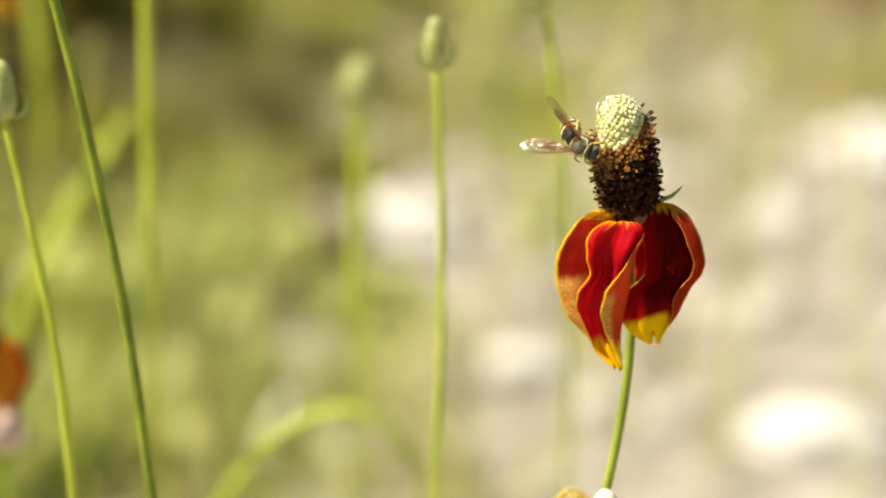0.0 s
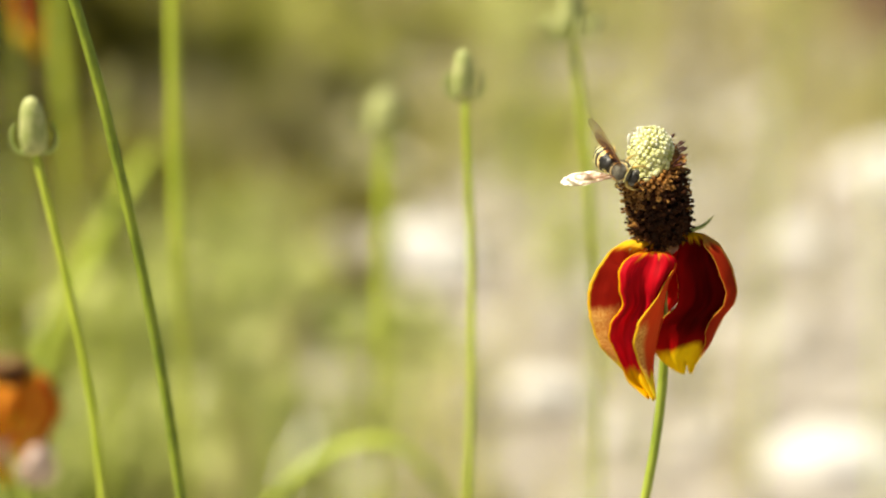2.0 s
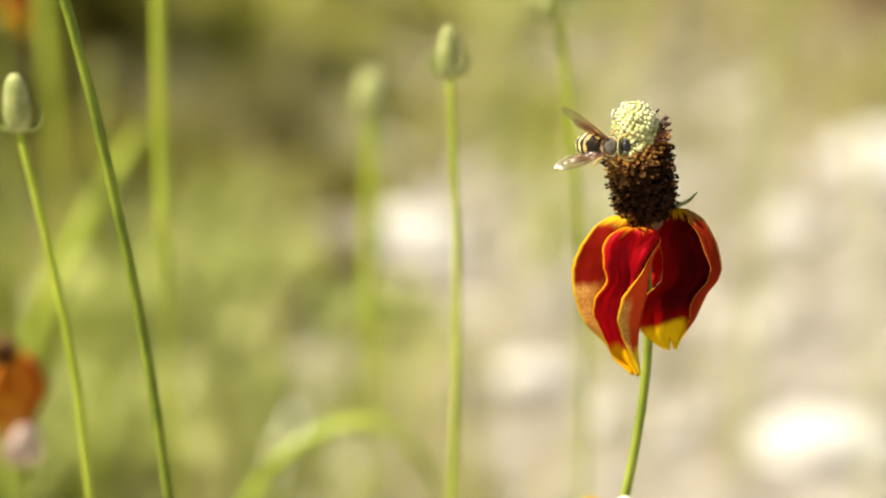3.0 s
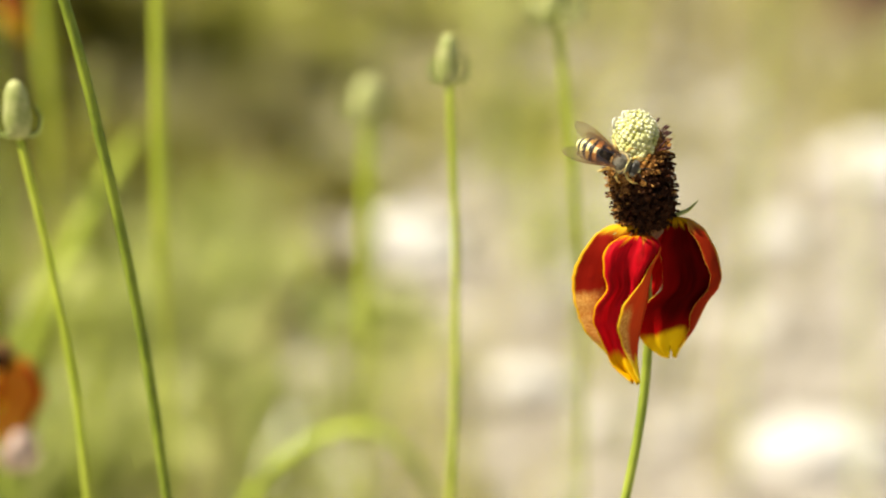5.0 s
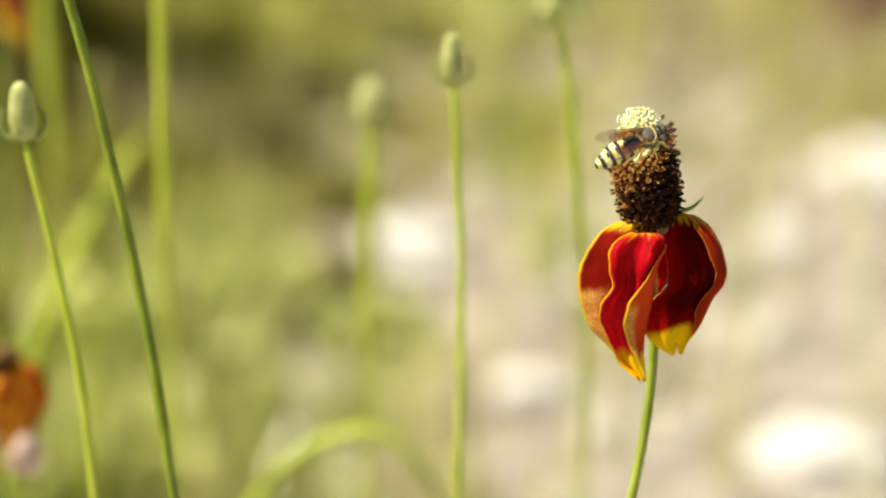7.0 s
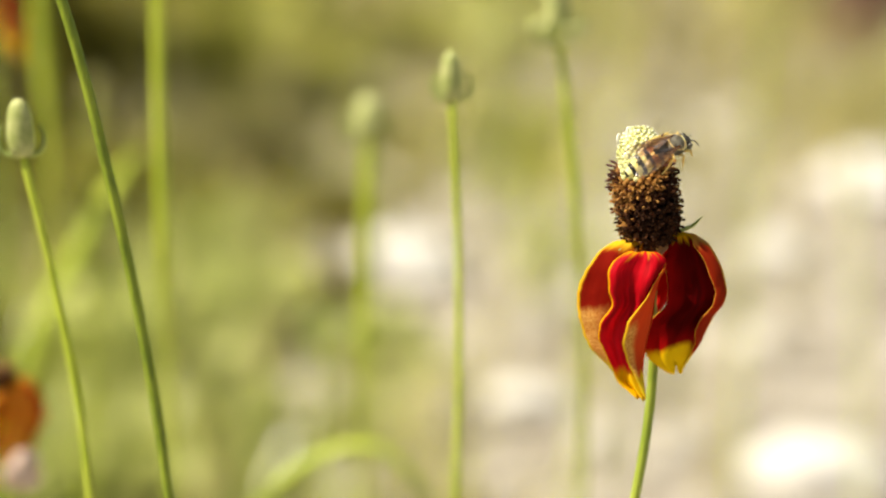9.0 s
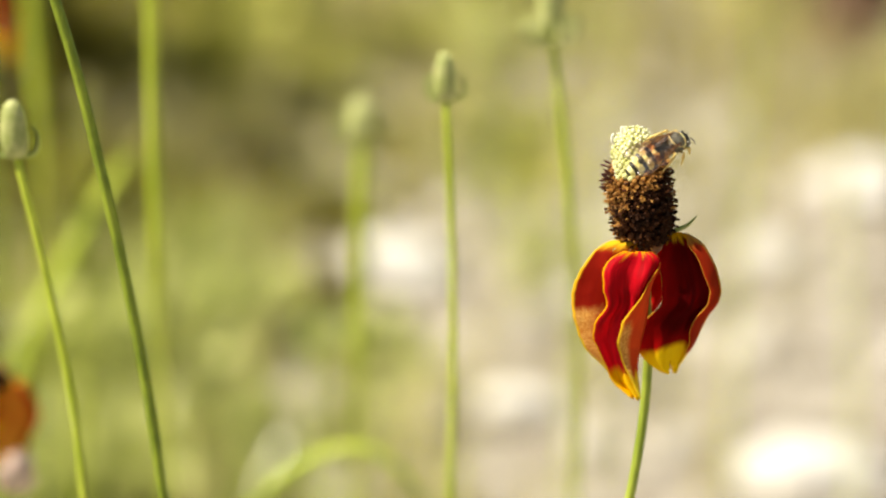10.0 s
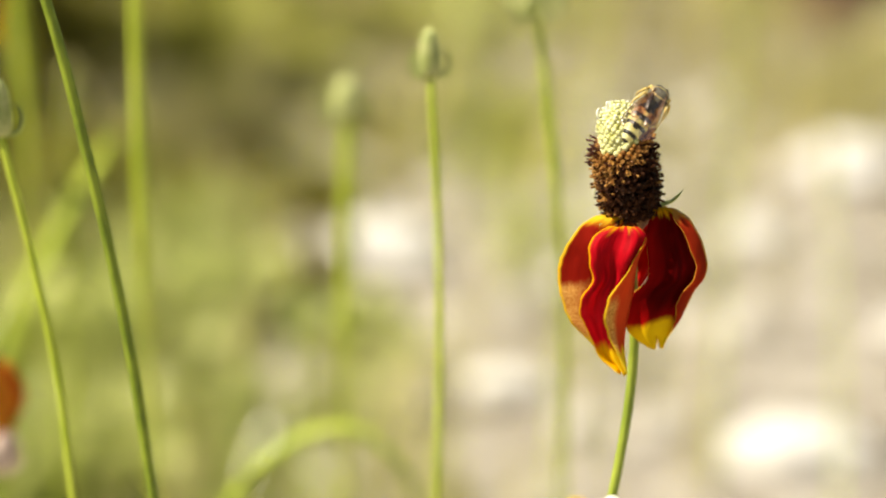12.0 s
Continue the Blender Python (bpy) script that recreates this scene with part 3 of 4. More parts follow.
def build_flower(base, head_at, lean, stem_points, label, turn=0.0, scale=1.0, seed=3, faces=None, column=1.0, bloom=None):
    """A prairie coneflower: ridged stem, column, drooping rays, bracts. Points are in the world."""
    fl = thing("coneflower", Matrix.Translation(base), label, "flower", "coneflowers")
    b = Vector(base)
    m = Matrix.Translation(Vector(head_at) - b) @ pose(0, 0, 0, 0, 0, turn) @ Matrix.Scale(scale, 4)
    pts = glide([Vector(p) - b for p in stem_points], 40)
    part("stem", mesh_of("stem", *tube(pts, [0.00095 + 0.0002 * i / 39 for i in range(40)], 14, 0.13), [STEM]), fl)
    head = part("flower_head", mesh_of("receptacle", *lathe([(0.0010, -0.004), (0.0022, -0.002), (0.0036, -0.0004), (0.0038, 0.0006), (0.002, 0.0009)], 16), [HUSK]), fl, place=m)
    build_cone(head, seed, bloom).matrix_basis = pose(0, 0, 0, 0, lean, 0) @ Matrix.Diagonal((1, 1, column, 1))
    face, deep, under = faces or (FACE, FACE_SHADED, UNDER)
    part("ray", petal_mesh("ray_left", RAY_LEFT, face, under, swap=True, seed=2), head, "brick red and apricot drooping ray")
    part("ray", petal_mesh("ray_right", RAY_RIGHT, deep, UNDER_RED, notch=(0.62, 2.6, 0.09), seed=5, wave=0.8), head, "maroon drooping ray with a notched yellow tip, darkened by painted shade")
    part("ray", petal_mesh("ray_back", RAY_BACK, FACE_INNER if faces is None else face, FACE_INNER if faces is None else face, seed=8, rim=RIM), head, "narrow crimson drooping ray beside the stem")
    part("ray", petal_mesh("ray_front", RAY_FRONT, face, UNDER_FLAP if faces is None else under, notch=(0.3, 0.25, 0.12), seed=4, wave=2.1), head, "crimson drooping ray with rolled golden margins")
    # bracts: turn about the head, then (out, up) along each, mm
    for w, wd, line in ((-0.05, 1.3, ((3.0, -0.6), (5.6, 2.6), (7.9, 3.7), (9.8, 5.7))), (3.5, 1.7, ((3.0, -0.6), (5.3, 0.3), (6.6, 0.4), (7.2, 0.3))),
                        (3.7, 0.7, ((3.0, -0.6), (5.8, 0.2), (7.2, 0.1), (8.0, -0.2))), (1.3, 0.8, ((3.0, -0.6), (6.3, 0.5), (8.1, 1.2), (9.0, 1.6)))):
        q = glide([(r * math.cos(w) * 0.001, r * math.sin(w) * 0.001, z * 0.001) for r, z in line], 10)
        part("bract", mesh_of("bract", *tube(q, [wd * 0.00045 * (1 - 0.8 * (i / 9) ** 2) for i in range(10)], 6), [BRACT]), head, "thin curled green bract")
    return fl


build_flower((0.0130, 0.4719, 0.0), (0.0400, 0.4719, 0.3692), -7.5,
             [(0.0400, 0.4719, 0.3680), (0.0404, 0.4722, 0.3560), (0.0409, 0.4724, 0.3451), (0.0398, 0.4722, 0.3297), (0.0371, 0.4719, 0.3128), (0.0331, 0.4719, 0.2930), (0.0289, 0.4719, 0.2720), (0.0255, 0.4719, 0.2500), (0.0222, 0.4719, 0.2250), (0.0195, 0.4719, 0.1950), (0.0170, 0.4719, 0.1550), (0.0150, 0.4719, 0.1100), (0.0138, 0.4719, 0.0550), (0.0130, 0.4719, -0.01)],
             "crimson and yellow coneflower with a tall brown column in bloom")


# ---- buds on bare stems ----
def run_down(path):
    """Continues a stem's (x, z) line evenly down below the ground, growing upright."""
    (xa, za), (xb, zb) = path[-2], path[-1]
    step = za - zb
    slope = (xb - xa) / step
    out = list(path)
    z = zb
    while z > 0.0:
        z -= step
        out.append((xb + slope * 0.09 * (1 - math.exp(-(zb - z) / 0.09)), z))
    return out


def stem_line(y, path, back=0.0, start=0.35):
    """A stem's points from its top to the ground. back: by how much the lower stem, below the height start, lies farther off."""
    top = Vector((0.0, 0.0, 0.5))
    pts = []
    for p in glide([Vector((x, y, z)) for x, z in run_down(path)], 90):
        u = max(0.0, min(1.0, (start - p.z) / 0.14))
        p = top + (p - top) * (1 + back * u * u * (3 - 2 * u))
        pts.append(p)
        if p.z < -0.004:
            break
    return pts


def build_bud(y, path, top, length, width, label, ring=0.0, radius=0.0010, colour=None, tilt=0.0, body=None, swell=0.35, back=0.0, start=0.35):
    """A green flower bud with curled bracts at the end of a ridged stem that stands on the ground."""
    colour = colour or STEM
    line = stem_line(y, path, back, start)
    foot = Vector((line[-1].x, line[-1].y, 0))
    bud = thing("flower_bud", Matrix.Translation(foot), label, "flower bud", "buds on stems")
    pts = [p - foot for p in line]
    part("stem", mesh_of("stem", *tube(pts, [radius * (0.85 + swell * i / len(pts)) for i in range(len(pts))], 14, 0.14), [colour]), bud)
    if top:
        up = Matrix.Translation(pts[0]) @ pose(0, 0, 0, 0, tilt, 0)
        L, W = length, width / 2
        prof = [(W * 0.35, -0.0006), (W * 0.75, 0.0), (W * 0.95, L * 0.12), (W, L * 0.3), (W * 0.93, L * 0.55), (W * 0.82, L * 0.75), (W * 0.6, L * 0.9), (W * 0.3, L * 0.98), (0.0001, L)]
        part("bud_body", mesh_of("bud_body", *lathe(prof, 20), [body or BUD]), bud, place=up)
        for w in ((0.1, 3.05, 1.5, 2.3) if not ring else [k * 0.698 + 0.1 for k in range(9)]):
            c, s_ = math.cos(w), math.sin(w)
            o = W * 1.62 + ring
            q = glide([(W * 0.4 * c, W * 0.4 * s_, -0.0003), (o * 0.80 * c, o * 0.80 * s_, L * 0.02), (o * 1.0 * c, o * 1.0 * s_, L * 0.20), (o * 0.98 * c, o * 0.98 * s_, L * (0.38 if not ring else 0.25)), (o * 0.80 * c, o * 0.80 * s_, L * (0.52 if not ring else 0.22))], 9)
            part("bract", mesh_of("bract", *tube(q, [0.00055 * (1 - 0.6 * (i / 8) ** 2) + ring * 0.16 for i in range(9)], 6), [BRACT if not ring else BUD]), bud, place=up)
    return bud


build_bud(0.5067, [(-0.0877, 0.3792), (-0.0825, 0.3525), (-0.0784, 0.3257), (-0.0764, 0.2990)], True, 0.0118, 0.0058, "plump pale green flower bud with curled bracts on a stem", tilt=-2, colour=STEM_BRIGHT)
build_bud(0.5486, [(0.0016, 0.3818), (0.0029, 0.3486), (0.0031, 0.3155), (0.0021, 0.2823)], True, 0.0108, 0.0052, "small green flower bud on a straight lime stem", tilt=-2, colour=STEM_BRIGHT)
build_bud(0.7200, [(-0.0217, 0.3330), (-0.0223, 0.3170), (-0.0229, 0.3007), (-0.0240, 0.2553), (-0.0250, 0.2144)], True, 0.0128, 0.0100, "short green flower bud half hidden in the haze", radius=0.0026, colour=STEM_BRIGHT, body=BUD, swell=-0.3, back=0.5, start=0.27)
build_bud(0.6023, [(0.0279, 0.3849), (0.0306, 0.3640), (0.0327, 0.3434), (0.0354, 0.2977), (0.0350, 0.2610)], True, 0.0180, 0.0066, "tall green flower bud with a ring of open bracts", ring=0.0016, radius=0.0012, colour=STEM_BRIGHT, tilt=-3, back=0.35, start=0.345)


def build_stem(y, path, radius, label, colour=STEM, back=0.0, start=0.35):
    line = stem_line(y, path, back, start)
    foot = Vector((line[-1].x, line[-1].y, 0))
    st = thing("wildflower", Matrix.Translation(foot), label, "wildflower", "tall wildflowers")
    pts = [p - foot for p in line]
    part("stem", mesh_of("stem", *tube(pts, [radius] * len(pts), 16, 0.16), [colour]), st)
    if radius < 0.0012:
        add_hairs(st, pts[:54], radius, 700, 3)
    # a short leafless bud closes the upper end
    part("tip", mesh_of("tip", *moved(ball(12, 8, radius * 2.4, radius * 2.4, radius * 5), Matrix.Translation(pts[0])), [BUD]), st)
    return st


def add_hairs(owner, pts, radius, count, seed):
    """Short stiff hairs along a stem."""
    rng = random.Random(seed)
    out = []
    for _ in range(count):
        k = rng.uniform(0, len(pts) - 1.001)
        a, b = pts[int(k)], pts[int(k) + 1]
        w = rng.uniform(0, 6.283)
        d = Vector((math.cos(w), math.sin(w), rng.uniform(0.2, 0.9)))
        c = a.lerp(b, k % 1) + Vector((math.cos(w), math.sin(w), 0)) * radius * 0.9
        out.append(moved(lathe([(0.00004, 0), (0.00003, 0.0003), (0.00001, 0.0006)], 3), out_of(d, c)))
    tagged(part("down", mesh_of("down", *join(out), [BUD]), owner, "fine pale hairs"), kind="stuff")


build_bud(0.6206, [(-0.1112, 0.2622), (-0.1111, 0.2540), (-0.1110, 0.2450)], True, 0.0118, 0.0108, "faded pinkish flower bud below the orange flower", radius=0.0012, body=BUD_PINK)
build_stem(0.4864, [(-0.0868, 0.4520), (-0.0741, 0.4113), (-0.0667, 0.3765), (-0.0609, 0.3418), (-0.0569, 0.3070)], 0.00112, "slender ridged green stem arching upward", STEM_DEEP)
build_stem(0.6357, [(-0.0726, 0.4400), (-0.0732, 0.3841), (-0.0738, 0.3393), (-0.0737, 0.3117), (-0.0726, 0.2478)], 0.0016, "thick lime green stem", STEM_BRIGHT, 0.5, 0.325)
build_stem(0.8403, [(-0.1380, 0.4200), (-0.1361, 0.3467), (-0.1347, 0.3076), (-0.1351, 0.2674), (-0.1384, 0.1666)], 0.0026, "broad lime green stem", STEM_BRIGHT, 0.5, 0.32)


def build_blade(points, width, label, name="arching_grass", colour=None):
    """A folded grass-like leaf along points that ends on the ground."""
    base = Vector((points[0][0], points[0][1], 0))
    pts = glide([Vector(p) - base for p in points], 40)
    verts, faces = [], []
    for i, p in enumerate(pts):
        d = (pts[min(i + 1, 39)] - pts[max(i - 1, 0)]).normalized()
        side = d.cross(Vector((0, -0.5, 0.6))).normalized()
        up = side.cross(d).normalized()
        w = width * min(1, 1.4 * math.sin(math.pi * (0.12 + 0.77 * i / 39)) + 0.1)
        verts += [p - side * w, p - up * w * 0.35, p + side * w, p - up * (w * 0.35 + 0.0002)]
    for i in range(39):
        a = i * 4
        for k in range(4):
            j = (k + 1) % 4
            faces.append((a + k, a + j, a + 4 + j, a + 4 + k))
    ob = thing(name, Matrix.Translation(base), label, "grass")
    part("blade", mesh_of("blade", verts, faces, [colour or LEAF]), ob)
    return ob


build_blade([(-0.0960, 0.6900, -0.0050), (-0.0926, 0.6900, 0.0747), (-0.0854, 0.6900, 0.1409), (-0.0775, 0.6900, 0.1805), (-0.0679, 0.6900, 0.2057), (-0.0573, 0.6900, 0.2253), (-0.0487, 0.6900, 0.2360), (-0.0378, 0.6900, 0.2442), (-0.0262, 0.6900, 0.2479), (-0.0172, 0.6900, 0.2460), (-0.0072, 0.6900, 0.2360), (-0.0023, 0.6900, 0.2244)],
            0.0015, "long lime green leaf bent over in an arch", colour=STEM_LIME)
build_blade([(-0.17, 0.86, -0.005), (-0.165, 0.86, 0.14), (-0.150, 0.86, 0.215), (-0.128, 0.86, 0.262), (-0.108, 0.86, 0.295)], 0.0036, "slanting lime green leaf", "slanting_grass", STEM)

# Other flowers of the patch, cut by the edge of the view.
build_flower((-0.1210, 0.6206, 0.0), (-0.1172, 0.6206, 0.2905), 4.0,
             [(-0.1172, 0.6206, 0.2895), (-0.1182, 0.6206, 0.26), (-0.120, 0.6206, 0.20), (-0.1205, 0.6206, 0.13), (-0.1210, 0.6206, 0.06), (-0.1210, 0.6206, -0.01)],
             "orange and crimson coneflower lower in the patch", turn=12, scale=0.90, column=0.28, seed=11, bloom=HUSK, faces=(FACE_ORANGE, FACE_ORANGE, UNDER_PALE))
build_flower((-0.1420, 0.7886, 0.0), (-0.1420, 0.7886, 0.3710), -3.0,
             [(-0.142, 0.7886, 0.370), (-0.142, 0.7886, 0.30), (-0.142, 0.7886, 0.15), (-0.142, 0.7886, -0.01)], "rusty orange coneflower behind the stems", turn=110, seed=13, faces=(FACE_SHADED, FACE_SHADED, UNDER))
build_flower((0.0300, 0.4880, 0.0), (0.0316, 0.4880, 0.2845), -3.0,
             [(0.0316, 0.4880, 0.2835), (0.0312, 0.4880, 0.25), (0.0304, 0.4880, 0.12), (0.0300, 0.4880, -0.01)], "young coneflower with yellow florets just opening", turn=40, scale=0.85, seed=17, bloom=BLOOM)
build_bud(0.4660, [(0.0364, 0.3054), (0.0362, 0.2900), (0.0358, 0.2700)], True, 0.0084, 0.0058, "pale cream flower bud in front of the crimson flower's stem", radius=0.0009, body=BUD_PALE)

# ---- insects ----
def wing_mesh(name, length, width, sweep):
    """A thin wing plate with its outline, root at the origin, reaching along -x and +y before it is swung."""
    mm = 0.001
    n = 22
    top, bot = [], []
    for i in range(n + 1):
        u = i / n
        w = 0.16 + 0.84 * math.sin(0.5 * math.pi * min(1.0, u / 0.68)) ** 1.3
        if u > 0.62:
            w *= math.sqrt(max(0.0, 1 - ((u - 0.62) / 0.385) ** 2))
        w *= width
        lead = 0.20 * width * u + (0.42 * w - 0.10 * width)
        top.append((-length * u * mm, lead * mm, 0.05 * math.sin(u * 9) * mm))
        bot.append((-length * u * mm, (lead - w) * mm, 0.05 * math.sin(u * 11 + 1) * mm))
    verts, faces = [], []
    for z in (0.012 * mm, -0.012 * mm):
        for a, b in zip(top, bot):
            for k in range(5):
                q = k / 4
                verts.append((a[0] + (b[0] - a[0]) * q, a[1] + (b[1] - a[1]) * q, a[2] + (b[2] - a[2]) * q + z + 0.10 * mm * math.sin(q * 6 + a[0] * 1500)))
    o = (n + 1) * 5
    for i in range(n):
        for k in range(4):
            a = i * 5 + k
            faces.append((a, a + 1, a + 6, a + 5))
            faces.append((a + o, a + 5 + o, a + 6 + o, a + 1 + o))
    veins = []
    for pick in (0.0, 0.22, 0.5, 0.78):
        line = [Vector((a[0] + (b[0] - a[0]) * pick * (0.3 + 0.7 * i / n), a[1] + (b[1] - a[1]) * pick * (0.3 + 0.7 * i / n), 0.0001)) for i, (a, b) in enumerate(zip(top, bot))]
        line = line[:n + 1 if pick == 0 else int(n * 0.86)]
        veins.append(tube(line, [(0.085 if pick == 0 else 0.035) * mm * (1 - 0.5 * i / len(line)) for i in range(len(line))], 5))
    for u in (0.45, 0.62, 0.76):
        i = int(u * n)
        a, b = Vector(top[i]), Vector(bot[i])
        veins.append(tube([a + (b - a) * q for q in (0.02, 0.3, 0.72)], [0.03 * mm] * 3, 5))
    return mesh_of(name, verts, faces, [FILM]), mesh_of(name + "_veins", *join(veins), [VEIN])


def build_insect(place, name, label, group, dark, band, leg, size=1.0):
    """A small banded solitary bee or wasp: x ahead, y to its left, z up; thorax at the origin."""
    bee = thing(name, place, label, "insect", group)
    k = size * 0.001
    S = Matrix.Scale(k, 4)

    def put(nm, piece, mats, which=None, parent=bee, lb="", smooth=True):
        v, f = moved(piece, S)
        return part(nm, mesh_of(nm, v, f, mats, which, smooth), parent, lb)

    tv, tf = ball(20, 14, 2.12, 2.12, 1.8)
    tv = [(x * (1 - 0.06 * z), y, z + 0.12 * (1 - (x / 2) ** 2)) for x, y, z in tv]
    thorax = put("thorax", (tv, tf), [FUR], lb="grey downy thorax")
    rng = random.Random(9)
    fuzz = []
    for _ in range(420):
        d = Vector((rng.gauss(0, 1), rng.gauss(0, 1), rng.gauss(0.35, 1))).normalized()
        at = Vector((d.x * 2.08, d.y * 2.08, d.z * 1.76 + 0.10))
        fuzz.append(moved(lathe([(0.03, 0), (0.022, 0.2), (0.006, 0.42)], 3), out_of(d + Vector((-0.5, 0, 0.1)), at)))
    tagged(put("thorax_down", join(fuzz), [band if dark is not BLACK else DOWN], parent=thorax, lb="short pale down"), kind="stuff")
    ring = [Vector((1.42, 1.55 * math.cos(w), 0.06 + 1.34 * math.sin(w))) for w in np.linspace(0.0, math.pi, 18)]
    put("collar", tube(ring, [0.17] * 18, 6), [band], parent=thorax, lb="yellow collar")
    edge = [Vector((-0.12 + 1.62 * math.cos(w), 1.80 * math.sin(w), 1.86 * math.sqrt(1 - (1.62 * math.cos(w) / 2.12) ** 2 - (1.80 * math.sin(w) / 2.12) ** 2) + 0.12)) for w in np.linspace(0.35, 2 * math.pi - 0.35, 30)]
    put("thorax_border", tube(edge, [0.11 + 0.06 * math.sin(i * 1.7) ** 2 for i in range(30)], 6), [HONEY if dark is BLACK else band], parent=thorax, lb="pale yellow border round the thorax")
    thorax.matrix_basis = Matrix.Scale(0.88, 4)
    hv, hf = ball(18, 12, 0.98, 1.58, 1.22)
    head = put("head", ([(x + 2.42 - 0.10 * y * y, y, z - 0.25) for x, y, z in hv], hf), [dark], lb="glossy black face" if dark is BLACK else "tawny face")
    middle = Matrix.Translation((2.2 * k, 0, -0.2 * k))
    head.matrix_basis = middle @ Matrix.Scale(0.86, 4) @ middle.inverted()
    for s_ in (1, -1):
        ev, ef = ball(14, 10, 0.68, 0.54, 0.96)
        put("eye", ([(x + 2.46, y + s_ * 1.20, z - 0.15) for x, y, z in ev], ef), [EYE], parent=head, lb="large grey green eye")
        q = glide([(3.0, s_ * 0.3, 0.0), (3.8, s_ * 0.55, 0.25), (4.5, s_ * 1.0, -0.25), (5.6, s_ * 1.3, -1.5)], 12)
        put("antenna", tube(q, [0.09] * 4 + [0.11] * 8, 6), [dark], parent=head)
    put("mouth", moved(ball(10, 8, 0.5, 0.62, 0.42), pose(3.15, 0, -0.85)), [band], parent=head, lb="yellow jaws")
    prof, which = [], []
    seg = 5
    for i in range(seg):
        for j, q in enumerate((0.0, 0.36, 0.56, 0.80, 0.97)):
            u = (i + q) / seg
            r = 2.0 * math.sin(math.pi * min(1, 0.16 + 0.80 * u)) ** 0.75 * (1.0 if j < 4 else 0.95)
            prof.append((max(r, 0.12), u * 8.2))
    v, f = lathe(prof, 22)
    for n in range(len(f)):
        ring_, side = min(n // 22, len(prof) - 2), n % 22
        i, j = ring_ // 5, ring_ % 5
        back = min(side, 21 - side)            # 0 along the middle of the back, 10 underneath
        if i == 0:
            on = 1 if 1 <= j <= 3 and 3 <= back <= 6 else 0
        elif i == 4:
            on = 1 if j in (1, 2) and back < 9 else 0
        else:
            on = 1 if j in (2, 3) or (j == 1 and back in (1, 2, 3, 6, 7)) else 0
        which.append(2 if on and i == 1 else on)
    v = [(-0.05 - z, y, x * 0.86 - 0.016 * z * z) for x, y, z in v]
    tail = put("abdomen", (v, f), [dark, band, HONEY if dark is BLACK else band], which, lb="abdomen banded in black and yellow")
    tail.matrix_basis = Matrix.Translation((-1.5 * k, 0, -0.15 * k))
    for s_ in (1, -1):
        for n, (bx, kx, ky, kz, fx, fy, fz, tx, ty, tz) in enumerate(((1.2, 2.0, 1.9, 0.0, 2.9, 2.2, -1.5, 3.6, 2.0, -2.5), (0.1, 0.1, 2.4, 0.2, 0.5, 3.0, -1.6, 0.9, 3.1, -2.9), (-1.0, -2.0, 2.2, 0.6, -3.0, 2.9, -1.3, -3.5, 2.9, -2.8))):
            q = [Vector((bx, s_ * 1.0, -0.9)), Vector((kx, s_ * ky, kz)), Vector((fx, s_ * fy, fz)), Vector((tx, s_ * ty, tz))]
            line = [q[0].lerp(q[1], a) for a in (0, .35, .7)] + [q[1].lerp(q[2], a) for a in (0, .35, .7)] + [q[2].lerp(q[3], a) for a in (0, .5, 1)]
            put("leg", tube(line, [0.24, 0.30, 0.26, 0.20, 0.24, 0.20, 0.14, 0.11, 0.07], 7), [leg])
    for s_ in (1, -1):
        put("shoulder", moved(ball(10, 8, 0.55, 0.35, 0.35), pose(0.35, s_ * 1.62, 0.85)), [band], parent=thorax, lb="yellow shoulder spot")
    wings = []
    for s_ in (1, -1):
        for nm, ln, wd in (("forewing", 9.4, 2.55), ("hindwing", 6.2, 1.7)):
            me, vn = wing_mesh(nm, ln, wd, 0)
            for dm in (me, vn):
                for vert in dm.vertices:
                    vert.co = Vector((vert.co.x, vert.co.y * s_, vert.co.z)) * size
            if s_ < 0:
                me.flip_normals(), vn.flip_normals()
            w = part(nm, me, bee, "clear wing with brown veins")
            part("vein_net", vn, w)
            w.matrix_basis = pose(-0.0002 * size, s_ * 0.0011 * size, 0.0014 * size)
            wings.append((w, s_, nm, size))
    bee["kind"] = "thing"
    return bee, wings, tail


bee, bee_wings, bee_tail = build_insect(pose(0.03, 0.466, 0.385), "bee", "small black and yellow banded bee feeding on the flower column", "insects", BLACK, YELLOW, AMBERLEG, 1.14)
flyer, flyer_wings, flyer_tail = build_insect(pose(1.0, 0.49, 0.5), "flying_wasp", "tawny orange wasp flying past the flowers", "insects", TAN, TAN, TAN, 1.05)


# ---- the patch behind ----
def in_green(x, y):
    """How green the ground is at a place: patchy herbs on one side, gravel on the other, and a bare spot round the white stone."""
    edge = (0.02 if y > 1.6 else 0.02 + 0.05 * (1.6 - y)) + 0.10 * noise.noise((x * 3 + 5, y * 2.2, 1.0)) + (y - 1.7) * 0.08
    g = max(0.0, min(1.0, (edge - x) / 0.20 + 0.5))
    g *= max(0.05, min(1.0, 0.55 + 1.6 * noise.noise((x * 9, y * 5, 4.0))))
    if y > 1.55 and x < 0.02:
        g *= max(0.12, 1 - (y - 1.55) / 0.34)
    if 1.58 < y < 1.90 and abs(x + 0.03) < 0.08:
        g *= 0.05
    elif y <= 1.45 and x > -0.09:
        g *= 0.45
    return g


SPOTS = [(-0.020, 1.70, 0.068), (0.212, 1.305, 0.057), (0.340, 1.93, 0.070), (0.054, 1.43, 0.040), (0.10, 1.64, 0.036), (0.24, 1.75, 0.040), (0.17, 1.90, 0.040),
         (0.31, 1.50, 0.040), (0.40, 1.80, 0.050)]


